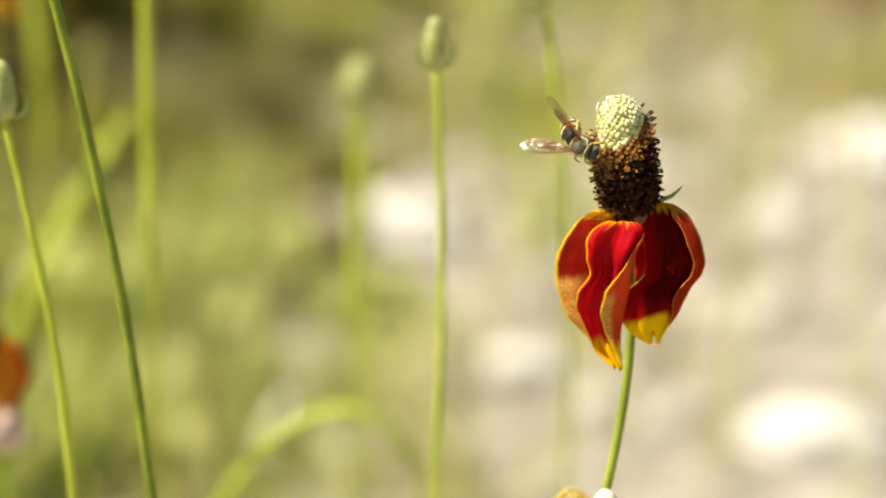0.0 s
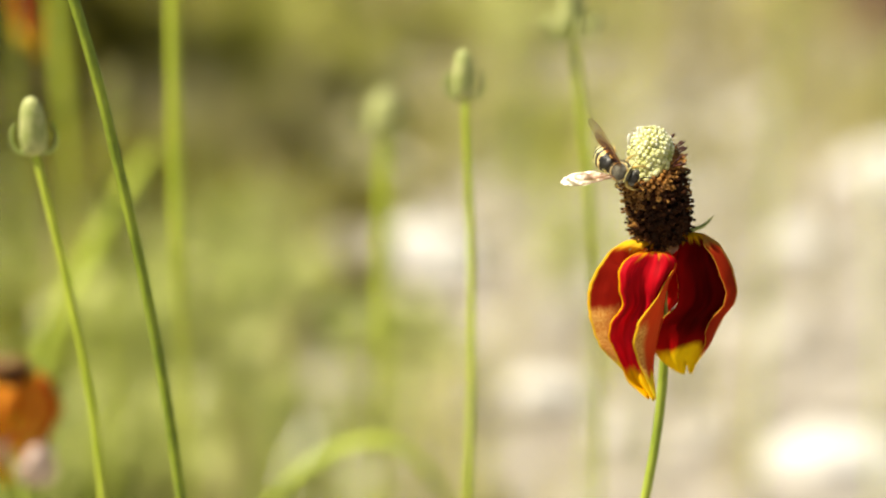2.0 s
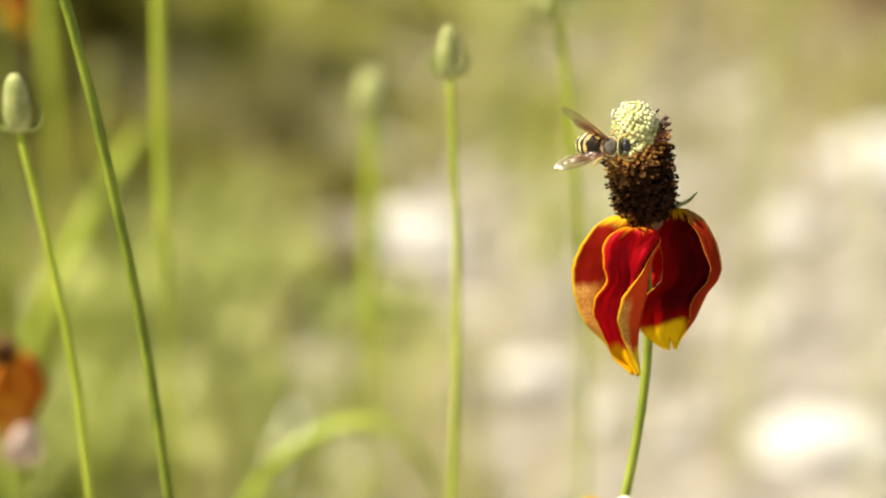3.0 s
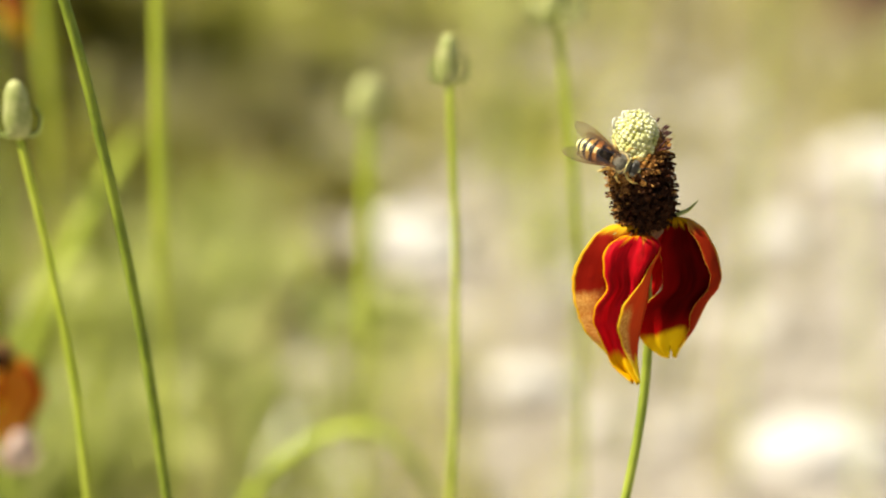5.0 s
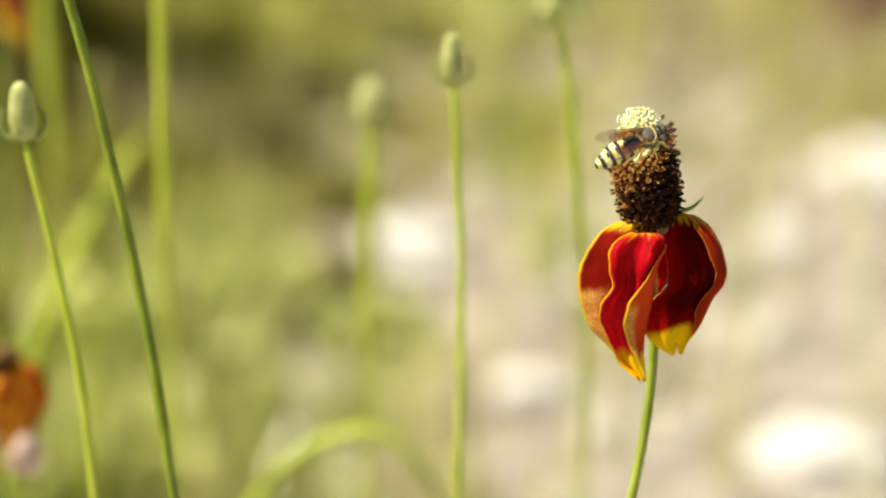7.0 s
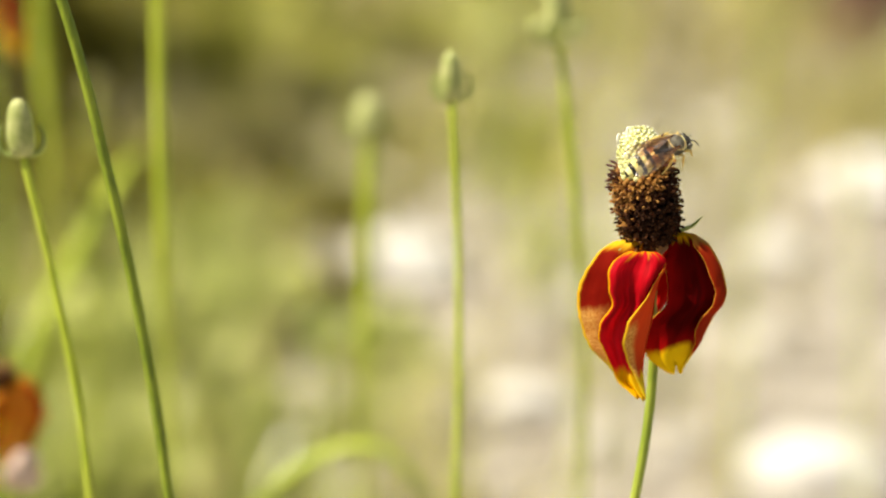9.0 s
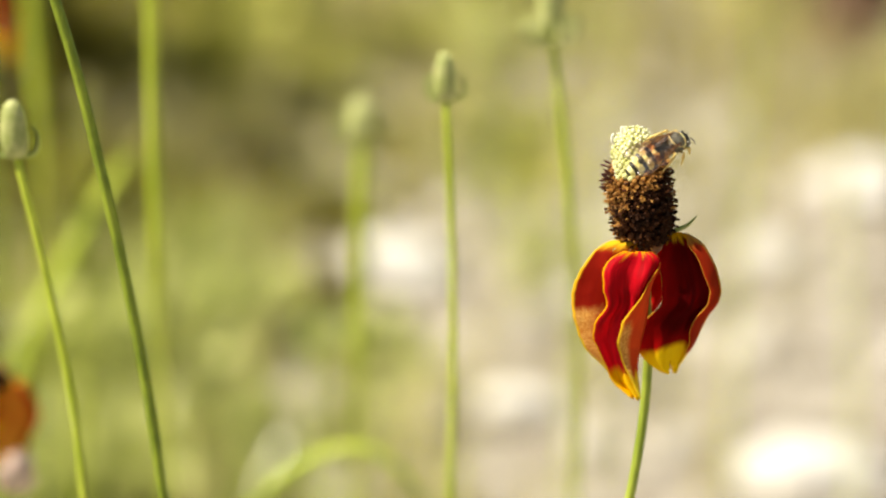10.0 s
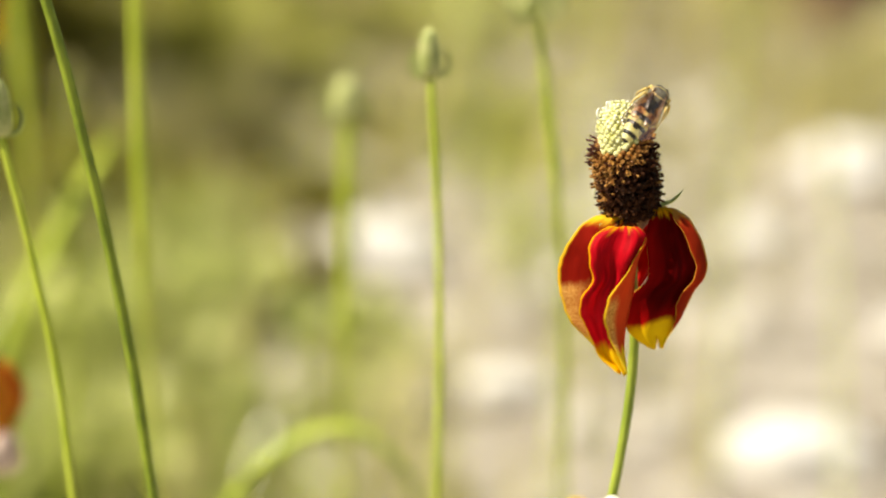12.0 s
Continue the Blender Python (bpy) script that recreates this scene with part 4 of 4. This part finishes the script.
def free_height(x, y):
    """How high grass may stand at a place and leave the stones behind it in sight from half a metre up."""
    return min([0.2] + [max(0.008, (b - 0.07 - y) * 0.5 / b) for a, b, c in SPOTS[:4] if abs(x - a * y / b) < c * 0.75 and b - 0.45 < y < b + 0.04])


def build_stones():
    rng = random.Random(5)
    for n, (x, y, r) in enumerate(SPOTS):
        bm = bmesh.new()
        bmesh.ops.create_icosphere(bm, subdivisions=3, radius=1)
        for v in bm.verts:
            c = v.co * (1 + 0.28 * noise.noise(v.co * 1.3 + Vector((n * 7, 0, 0))) + 0.08 * noise.noise(v.co * 4 + Vector((n, 3, 0))))
            v.co = Vector((c.x * r * 0.78, c.y * r * 0.50, c.z * r * 0.26)) if n == 1 else Vector((c.x * r * 0.62, c.y * r * 0.55, c.z * r * 0.36))
        me = bpy.data.meshes.new("stone")
        bm.to_mesh(me), bm.free()
        me.materials.append(STONE)
        thing("stone", pose(x, y, ground_height(x, y) + r * 0.16, 0, 0, rng.uniform(-25, 25)), "pale sunlit limestone lying on the ground", "stone", "stones on the ground", me=me)


def build_gravel():
    rng = random.Random(6)
    pieces = []
    for _ in range(2600):
        y = rng.uniform(0.9, 3.4)
        x = rng.uniform(-0.45, 0.75) * (0.5 + y / 3)
        if rng.random() < in_green(x, y) * 0.85:
            continue
        r = 0.004 + 0.019 * rng.random() ** 4
        pieces.append(moved(ball(6, 4, r, r * rng.uniform(.6, 1), r * 0.6), pose(x, y, ground_height(x, y) + r * 0.2, rng.uniform(-20, 20), rng.uniform(-20, 20), rng.uniform(0, 360))))
    thing("gravel", pose(0, 0, 0), "loose pale gravel on dry ground", "gravel", kind="stuff", me=mesh_of("gravel", *join(pieces), [PEBBLE], smooth=False))


def blade_piece(rng, x, y, z, h, w, bend):
    a = rng.uniform(0, 6.283)
    d = Vector((math.cos(a), math.sin(a), 0))
    s = Vector((-d.y, d.x, 0)) * w
    p0, p1, p2 = Vector((x, y, z)), Vector((x, y, z + h * 0.6)) + d * bend * 0.3, Vector((x, y, z + h)) + d * bend
    return [p0 - s, p0 + s, p1 + s * 0.8, p1 - s * 0.8, p2], [(0, 1, 2, 3), (3, 2, 4)]


def build_grass(name, material, count, test, h0, h1, w, seed, label):
    rng = random.Random(seed)
    pieces = []
    tries = 0
    while len(pieces) < count and tries < count * 12:
        tries += 1
        y = rng.uniform(0.95, 3.6)
        x = rng.uniform(-0.62, 0.62) * (0.45 + y / 3)
        if rng.random() > test(x, y):
            continue
        h = min(rng.uniform(h0, h1), free_height(x, y))
        pieces.append(blade_piece(rng, x, y, ground_height(x, y) - 0.003, h, w * rng.choice((0.6, 0.8, 1.0, 1.2, 2.4)), h * rng.uniform(0.1, 0.7)))
    thing(name, pose(0, 0, 0), label, "grass", kind="stuff", me=mesh_of(name, *join(pieces), [material], smooth=False))


def leaf_piece(size, m):
    v = [(0, 0, 0), (0.32, 0.28, 0.05), (0.30, 0.7, 0.06), (0, 1, 0), (-0.30, 0.7, 0.06), (-0.32, 0.28, 0.05), (0, 0.45, -0.03)]
    f = [(0, 1, 6), (1, 2, 6), (2, 3, 6), (3, 4, 6), (4, 5, 6), (5, 0, 6)]
    return [m @ (Vector(q) * size) for q in v], f


def build_plant(x, y, h, r, leaves, size, material, name, label, group, seed):
    """A low plant: a few forking stalks and many separate leaves with gaps between."""
    rng = random.Random(seed)
    z = ground_height(x, y)
    pl = thing(name, pose(x, y, z), label, "plant", group)
    crown = []
    ends = []
    for k in range(9):
        a, q = rng.uniform(0, 6.283), rng.uniform(0.25, 1.0)
        tip = Vector((math.cos(a) * r * q, math.sin(a) * r * q, h * rng.uniform(0.65, 1.0)))
        line = glide([Vector((0, 0, -0.01)), Vector((tip.x * 0.3, tip.y * 0.3, tip.z * 0.5)), tip], 7)
        part("stalk", mesh_of("stalk", *tube(line, [0.0035 - 0.0004 * i for i in range(7)], 5), [TWIG if material in (BUSH_SHADED, BUSH_OLIVE) else STEM]), pl)
        ends += line[2:]
    for _ in range(leaves):
        c = rng.choice(ends) + Vector((rng.gauss(0, r * 0.22), rng.gauss(0, r * 0.22), rng.gauss(0, h * 0.12)))
        c.z = max(0.005, c.z)
        crown.append(leaf_piece(size * rng.uniform(0.6, 1.25), pose(c.x, c.y, c.z, rng.uniform(-50, 70), rng.uniform(-40, 40), rng.uniform(0, 360))))
    tagged(part("foliage", mesh_of("foliage", *join(crown), [material], smooth=False), pl), kind="stuff")
    return pl


build_stones()
build_gravel()
build_grass("grass", GRASS, 5600, lambda x, y: in_green(x, y), 0.02, 0.085, 0.0022, 7, "yellow green grass in sunlight")
build_grass("green_tufts", GRASS_DRY, 3700, lambda x, y: (x > -0.02 or y > 1.95) * max(0.0, 0.22 * (0.0 < x < 0.10 and y < 1.5) + 1.8 * noise.noise((x * 8 + 2, y * 4, 7.0)) - 0.1 + (0.6 if x < 0.05 else 0.42) * (y > 1.95)) * (0.04 if y < 1.6 and x > 0.10 else 1.0), 0.03, 0.12, 0.0020, 9, "sparse olive yellow grass between the stones")
build_grass("dry_grass", STRAW, 2400, lambda x, y: 0.25 + 0.5 * (y > 2.2) + 0.5 * (y < 1.6 and abs(x + 0.05) < 0.1), 0.03, 0.12, 0.0016, 8, "dry straw coloured grass")
def build_field():
    """Thin grass over the ground all round, outside the patch."""
    rng = random.Random(31)
    pieces = []
    while len(pieces) < 24000:
        x, y = rng.gauss(-0.5, 1.3), rng.gauss(1.5, 1.5)
        if (0.9 < y < 3.7 and abs(x) < 0.62 * (0.45 + y / 3)) or abs(x) < 0.25 and abs(y) < 0.9:
            continue
        if noise.noise((x * 1.7, y * 1.7, 9.0)) < rng.uniform(-0.5, 0.4):
            continue
        h = rng.uniform(0.03, 0.11)
        pieces.append(blade_piece(rng, x, y, ground_height(x, y) - 0.003, h, 0.0030, h * rng.uniform(0.1, 0.7)))
    thing("field_grass", pose(0, 0, 0), "thin yellow green grass over dry ground", "grass", kind="stuff", me=mesh_of("field_grass", *join(pieces), [GRASS], smooth=False))


build_field()
for n, (x, y, h, r) in enumerate(((-0.20, 1.42, 0.08, 0.06), (-0.13, 1.55, 0.05, 0.05), (-0.37, 1.60, 0.10, 0.07), (-0.18, 1.24, 0.035, 0.04), (-0.33, 1.36, 0.09, 0.07), (-0.24, 1.15, 0.06, 0.05),
                                  (-0.16, 1.70, 0.04, 0.04), (-0.05, 1.50, 0.03, 0.03))):
    build_plant(x, y, h, r, 95, 0.026, LEAF, "leafy_herb", "low leafy herb, yellow green in the sun", "herbs", 20 + n)
# the darkest bushes carry painted shade in their leaf colour
for n, (x, y, h, r, m) in enumerate(((-0.42, 2.05, 0.20, 0.12, BUSH_SHADED), (-0.56, 2.00, 0.24, 0.13, BUSH_SHADED), (-0.32, 1.90, 0.08, 0.06, BUSH_SHADED), (-0.125, 2.00, 0.03, 0.045, BUSH_SHADED), (0.022, 2.16, 0.02, 0.03, BUSH_OLIVE), (0.085, 2.00, 0.012, 0.04, BUSH_GOLD), (-0.075, 1.86, 0.015, 0.04, BUSH_OLIVE), (-0.15, 1.84, 0.025, 0.05, BUSH_OLIVE), (-0.045, 2.10, 0.02, 0.04, BUSH_OLIVE), (-0.228, 1.64, 0.04, 0.032, BUSH_SHADED), (-0.275, 1.60, 0.04, 0.045, BUSH_OLIVE), (-0.27, 1.48, 0.03, 0.03, BUSH_OLIVE), (-0.19, 1.79, 0.03, 0.04, BUSH_OLIVE), (-0.30, 1.74, 0.04, 0.05, BUSH_SHADED),
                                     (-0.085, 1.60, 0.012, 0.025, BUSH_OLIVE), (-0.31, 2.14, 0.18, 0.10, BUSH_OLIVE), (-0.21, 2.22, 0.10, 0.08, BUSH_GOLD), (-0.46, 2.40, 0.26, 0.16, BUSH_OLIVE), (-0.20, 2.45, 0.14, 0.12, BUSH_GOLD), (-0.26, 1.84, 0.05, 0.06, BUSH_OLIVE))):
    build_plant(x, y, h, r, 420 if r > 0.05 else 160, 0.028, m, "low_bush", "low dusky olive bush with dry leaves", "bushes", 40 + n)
build_plant(0.425, 2.42, 0.12, 0.05, 200, 0.03, BUSH_PINK, "dry_bush", "low dry bush with pinkish brown leaves", "bushes", 75)
for n, (x, y, h, r) in enumerate(((-0.02, 2.45, 0.05, 0.06), (-0.105, 2.30, 0.04, 0.06), (-0.13, 2.50, 0.05, 0.06), (0.10, 2.75, 0.12, 0.10), (0.36, 2.70, 0.12, 0.10), (-0.30, 2.85, 0.16, 0.12), (0.62, 2.85, 0.14, 0.12))):
    build_plant(x, y, h, r, 200, 0.03, BUSH_GOLD, "golden_bush", "low golden green bush in the sun", "bushes", 60 + n)


build_plant(0.085, 2.15, 0.025, 0.07, 60, 0.022, BUSH_GOLD, "golden_bush", "sparse golden green seedling between the stones", "bushes", 70)


def build_stalk(x, y, h, lean, seed):
    """A thin wild grass stalk with a loose head of seeds."""
    rng = random.Random(seed)
    st = thing("grass_stalk", pose(x, y, 0), "thin pale green grass stalk with a seed head", "grass", "grass stalks")
    line = glide([Vector((0, 0, -0.01)), Vector((lean * 0.3, 0, h * 0.5)), Vector((lean, 0.01, h))], 14)
    part("stem", mesh_of("stem", *tube(line, [0.0016 - 0.00005 * i for i in range(14)], 7), [STEM_BRIGHT]), st)
    seeds = [moved(ball(5, 4, 0.0016, 0.0016, 0.004), out_of((rng.uniform(-.6, .6), rng.uniform(-.6, .6), 1), line[-1] - Vector((0, 0, 0.0022 * k)) + Vector((rng.uniform(-.002, .002), 0, 0)))) for k in range(14)]
    tagged(part("seed_head", mesh_of("seed_head", *join(seeds), [STRAW]), st), kind="stuff")


for n, (x, y, h, lean) in enumerate(((-0.035, 1.00, 0.24, 0.006), (-0.052, 1.08, 0.20, -0.008), (-0.16, 1.05, 0.28, 0.01), (0.155, 1.25, 0.28, 0.012), (0.205, 1.15, 0.22, -0.01), (0.06, 1.12, 0.17, 0.008), (-0.23, 1.2, 0.30, -0.01), (0.10, 1.45, 0.24, 0.01))):
    build_stalk(x, y, h, lean, 80 + n)


# ---- what moves ----
def swung(side, wing, size, turn):
    """A wing's pose on its insect: turn brings the wing from the body's line to where it is held."""
    hind = wing == "hindwing"
    root = (-0.0010 if hind else -0.0002, side * 0.0012, 0.0012 if hind else 0.0014)
    return pose(*[c * size for c in root]) @ turn @ pose(0, 0, 0, 0, 0, side * (3 if hind else 0))


def motions():
    walk(bee, [
        (0.0, pose(0.0298, 0.4662, 0.3841, 81.5, 27.6, -22.6)),
        (0.5, pose(0.0299, 0.4678, 0.3854, 82.1, 22.6, -20.4)),
        (1.0, pose(0.0299, 0.4666, 0.3852, 81.9, 25.0, -21.2)),
        (1.5, pose(0.0305, 0.4649, 0.3850, 75.7, 20.5, -19.3)),
        (2.0, pose(0.0313, 0.4646, 0.3856, 81.0, 22.2, -20.0)),
        (2.5, pose(0.0329, 0.4637, 0.3843, 74.0, 3.5, -13.1)),
        (3.0, pose(0.0324, 0.4635, 0.3858, 71.3, -3.2, -11.1)),
        (3.2, pose(0.0332, 0.4636, 0.3860, 71.3, -3.2, -11.1)),
        (4.8, pose(0.0333, 0.4621, 0.3860, 70.3, 20.5, -19.3)),
        (5.0, pose(0.0340, 0.4616, 0.3849, 70.3, 20.5, -19.3)),
        (5.5, pose(0.0352, 0.4618, 0.3865, 71.2, -1.5, -11.7)),
        (6.0, pose(0.0374, 0.4602, 0.3861, 66.5, 6.0, -17.1)),
        (6.5, pose(0.0394, 0.4598, 0.3855, 55.0, 4.4, 3.9)),
        (6.7, pose(0.0375, 0.4605, 0.3881, 49.9, -15.0, 15.2)),
        (8.3, pose(0.0412, 0.4622, 0.3906, 42.8, -7.5, 32.0)),
        (8.5, pose(0.0416, 0.4622, 0.3893, 42.7, -7.5, 31.9)),
        (9.0, pose(0.0432, 0.4624, 0.3912, 43.8, -9.4, 34.8)),
        (9.5, pose(0.0434, 0.4626, 0.3909, 43.7, -6.1, 33.2)),
        (10.0, pose(0.0442, 0.4626, 0.3916, 43.4, -6.8, 42.2)),
        (10.5, pose(0.0443, 0.4634, 0.3928, 46.1, -10.2, 52.4)),
        (10.8, pose(0.0445, 0.4636, 0.3925, 44.7, -9.5, 55.7)),
        (11.5, pose(0.0451, 0.4640, 0.3932, 45.9, -3.9, 56.7)),
        (12.0, pose(0.0438, 0.4642, 0.3949, 37.2, -12.8, 67.4)),
    ])
    held = {1: [
        (0.0, pose(0, 0, 0, -69.2, 3.0, -18.9)),
        (0.5, pose(0, 0, 0, -68.6, 0.9, -27.2)),
        (1.0, pose(0, 0, 0, -68.8, 2.2, -22.4)),
        (1.5, pose(0, 0, 0, -62.4, 3.4, -29.5)),
        (2.0, pose(0, 0, 0, -67.4, 1.0, -28.6)),
        (2.5, pose(0, 0, 0, -57.6, 5.8, -37.1)),
        (3.0, pose(0, 0, 0, -52.2, 8.5, -32.6)),
        (3.2, pose(0, 0, 0, -52.2, 8.5, -32.6)),
        (4.8, pose(0, 0, 0, -17.7, 14.2, -3.5)),
        (5.0, pose(0, 0, 0, -17.0, 13.8, -8.1)),
        (5.5, pose(0, 0, 0, -18.1, 4.3, -1.8)),
        (6.0, pose(0, 0, 0, -13.7, 7.4, -0.7)),
        (6.5, pose(0, 0, 0, -11.9, 12.5, -1.3)),
        (6.7, pose(0, 0, 0, -12.9, 17.7, -0.7)),
        (8.3, pose(0, 0, 0, -10, -18, -4)),
        (8.5, pose(0, 0, 0, -10, -18, -4)),
        (9.0, pose(0, 0, 0, -10, -19, -4)),
        (9.5, pose(0, 0, 0, -10, -19, -4)),
        (10.0, pose(0, 0, 0, -10, -24, -4)),
        (10.5, pose(0, 0, 0, -10, -27, -4)),
        (10.8, pose(0, 0, 0, -10, -28, -4)),
        (11.5, pose(0, 0, 0, -10, -31, -4)),
        (12.0, pose(0, 0, 0, -10, -31, -4)),
    ], -1: [
        (0.0, pose(0, 0, 0, -26.0, 3.4, 24.1)),
        (0.5, pose(0, 0, 0, -12.4, 18.0, 31.9)),
        (1.0, pose(0, 0, 0, -31.6, 8.3, 39.7)),
        (1.5, pose(0, 0, 0, -31.3, -3.4, 22.5)),
        (2.0, pose(0, 0, 0, -36.2, 1.5, 29.3)),
        (2.5, pose(0, 0, 0, -14.4, 11.6, 7.0)),
        (3.0, pose(0, 0, 0, -18.1, 10.5, 14.4)),
        (3.2, pose(0, 0, 0, -26.4, 3.0, 15.1)),
        (4.8, pose(0, 0, 0, -18.9, 14.7, 9.1)),
        (5.0, pose(0, 0, 0, -18.6, 14.6, 5.4)),
        (5.5, pose(0, 0, 0, -18.0, 3.8, 4.1)),
        (6.0, pose(0, 0, 0, -13.6, 6.5, 4.8)),
        (6.5, pose(0, 0, 0, -11.2, 11.5, 3.9)),
        (6.7, pose(0, 0, 0, -11.0, 16.2, 7.2)),
        (8.3, pose(0, 0, 0, 10, -18, 4)),
        (8.5, pose(0, 0, 0, 10, -18, 4)),
        (9.0, pose(0, 0, 0, 10, -19, 4)),
        (9.5, pose(0, 0, 0, 10, -19, 4)),
        (10.0, pose(0, 0, 0, 10, -24, 4)),
        (10.5, pose(0, 0, 0, 10, -27, 4)),
        (10.8, pose(0, 0, 0, 10, -28, 4)),
        (11.5, pose(0, 0, 0, 10, -31, 4)),
        (12.0, pose(0, 0, 0, 10, -31, 4)),
    ]}
    for w, side, wing, size in bee_wings:
        walk(w, [(t, swung(side, wing, size, turn)) for t, turn in held[side]])
    walk(bee_tail, [(t, pose(-0.00171, 0, -0.00017) @ turn) for t, turn in (
        (0.0, pose(0, 0, 0, 0.7, -52.2, -11.3)),
        (0.5, pose(0, 0, 0, -0.5, -44.9, 6.3)),
        (1.0, pose(0, 0, 0, -0.6, -50.9, 8.2)),
        (1.5, pose(0, 0, 0, 1.0, -55.3, -10.0)),
        (2.0, pose(0, 0, 0, 0.1, -46.2, -3.0)),
        (2.5, pose(0, 0, 0, -0.9, -38.2, -20.4)),
        (3.0, pose(0, 0, 0, -1.4, -39.5, -14.6)),
        (3.2, pose(0, 0, 0, -1.3, -39.6, -13.3)),
        (4.8, pose(0, 0, 0, 0, -20.0, 0)),
        (5.0, pose(0, 0, 0, 0, -20.0, 0)),
        (5.5, pose(0, 0, 0, 0, -20.0, 0)),
        (6.0, pose(0, 0, 0, 0, -20.0, 0)),
        (6.5, pose(0, 0, 0, 0, -20.0, 0)),
        (6.7, pose(0, 0, 0, 0, -14.0, 0)),
        (8.3, pose(0, 0, 0, 0, -24.0, 0)),
        (8.5, pose(0, 0, 0, 0, -24.0, 0)),
        (9.0, pose(0, 0, 0, 0, -26.0, 0)),
        (9.5, pose(0, 0, 0, 0, -26.0, 0)),
        (10.0, pose(0, 0, 0, 0, -32.0, 0)),
        (10.5, pose(0, 0, 0, 0, -36.0, 0)),
        (10.8, pose(0, 0, 0, 0, -38.0, 0)),
        (11.5, pose(0, 0, 0, 0, -42.0, 0)),
        (12.0, pose(0, 0, 0, 0, -42.0, 0)),
    )])
    # The wasp comes from far on one side, crosses in a fifth of a second and is gone.
    walk(flyer, [(0.0, pose(1.60, 0.70, 0.62, 0, 0, 172)), (4.0, pose(1.30, 0.60, 0.50, 0, 0, 188)), (8.0, pose(0.40, 0.50, 0.335, 0, 4, 176)), (8.2, pose(0.195, 0.497, 0.350, 0, 6, 176)),
                 (8.4000, pose(0.0770, 0.4971, 0.3653, 0, 4, 176)), (8.4333, pose(0.0496, 0.4993, 0.3727, 0, 10, 176)), (8.4667, pose(0.0287, 0.4999, 0.3750, 0, 0, 176)),
                 (8.5000, pose(0.0087, 0.4996, 0.3737, 0, -14, 176)), (8.5333, pose(-0.0211, 0.4982, 0.3690, 0, -16, 176)), (8.6000, pose(-0.1103, 0.4915, 0.3458, 0, -12, 176)),
                 (9.0, pose(-0.70, 0.62, 0.40, 0, -6, 165)), (12.0, pose(-2.2, 2.0, 0.9, 0, 0, 150))])
    for w, side, wing, size in flyer_wings:
        walk(w, [(t, swung(side, wing, size, pose(0, 0, 0, side * l, 0, -side * 72))) for t, l in ((0.0, 20), (8.3, 5), (8.4, 35), (8.5, 0), (8.6, 35), (12.0, 20))])


motions()
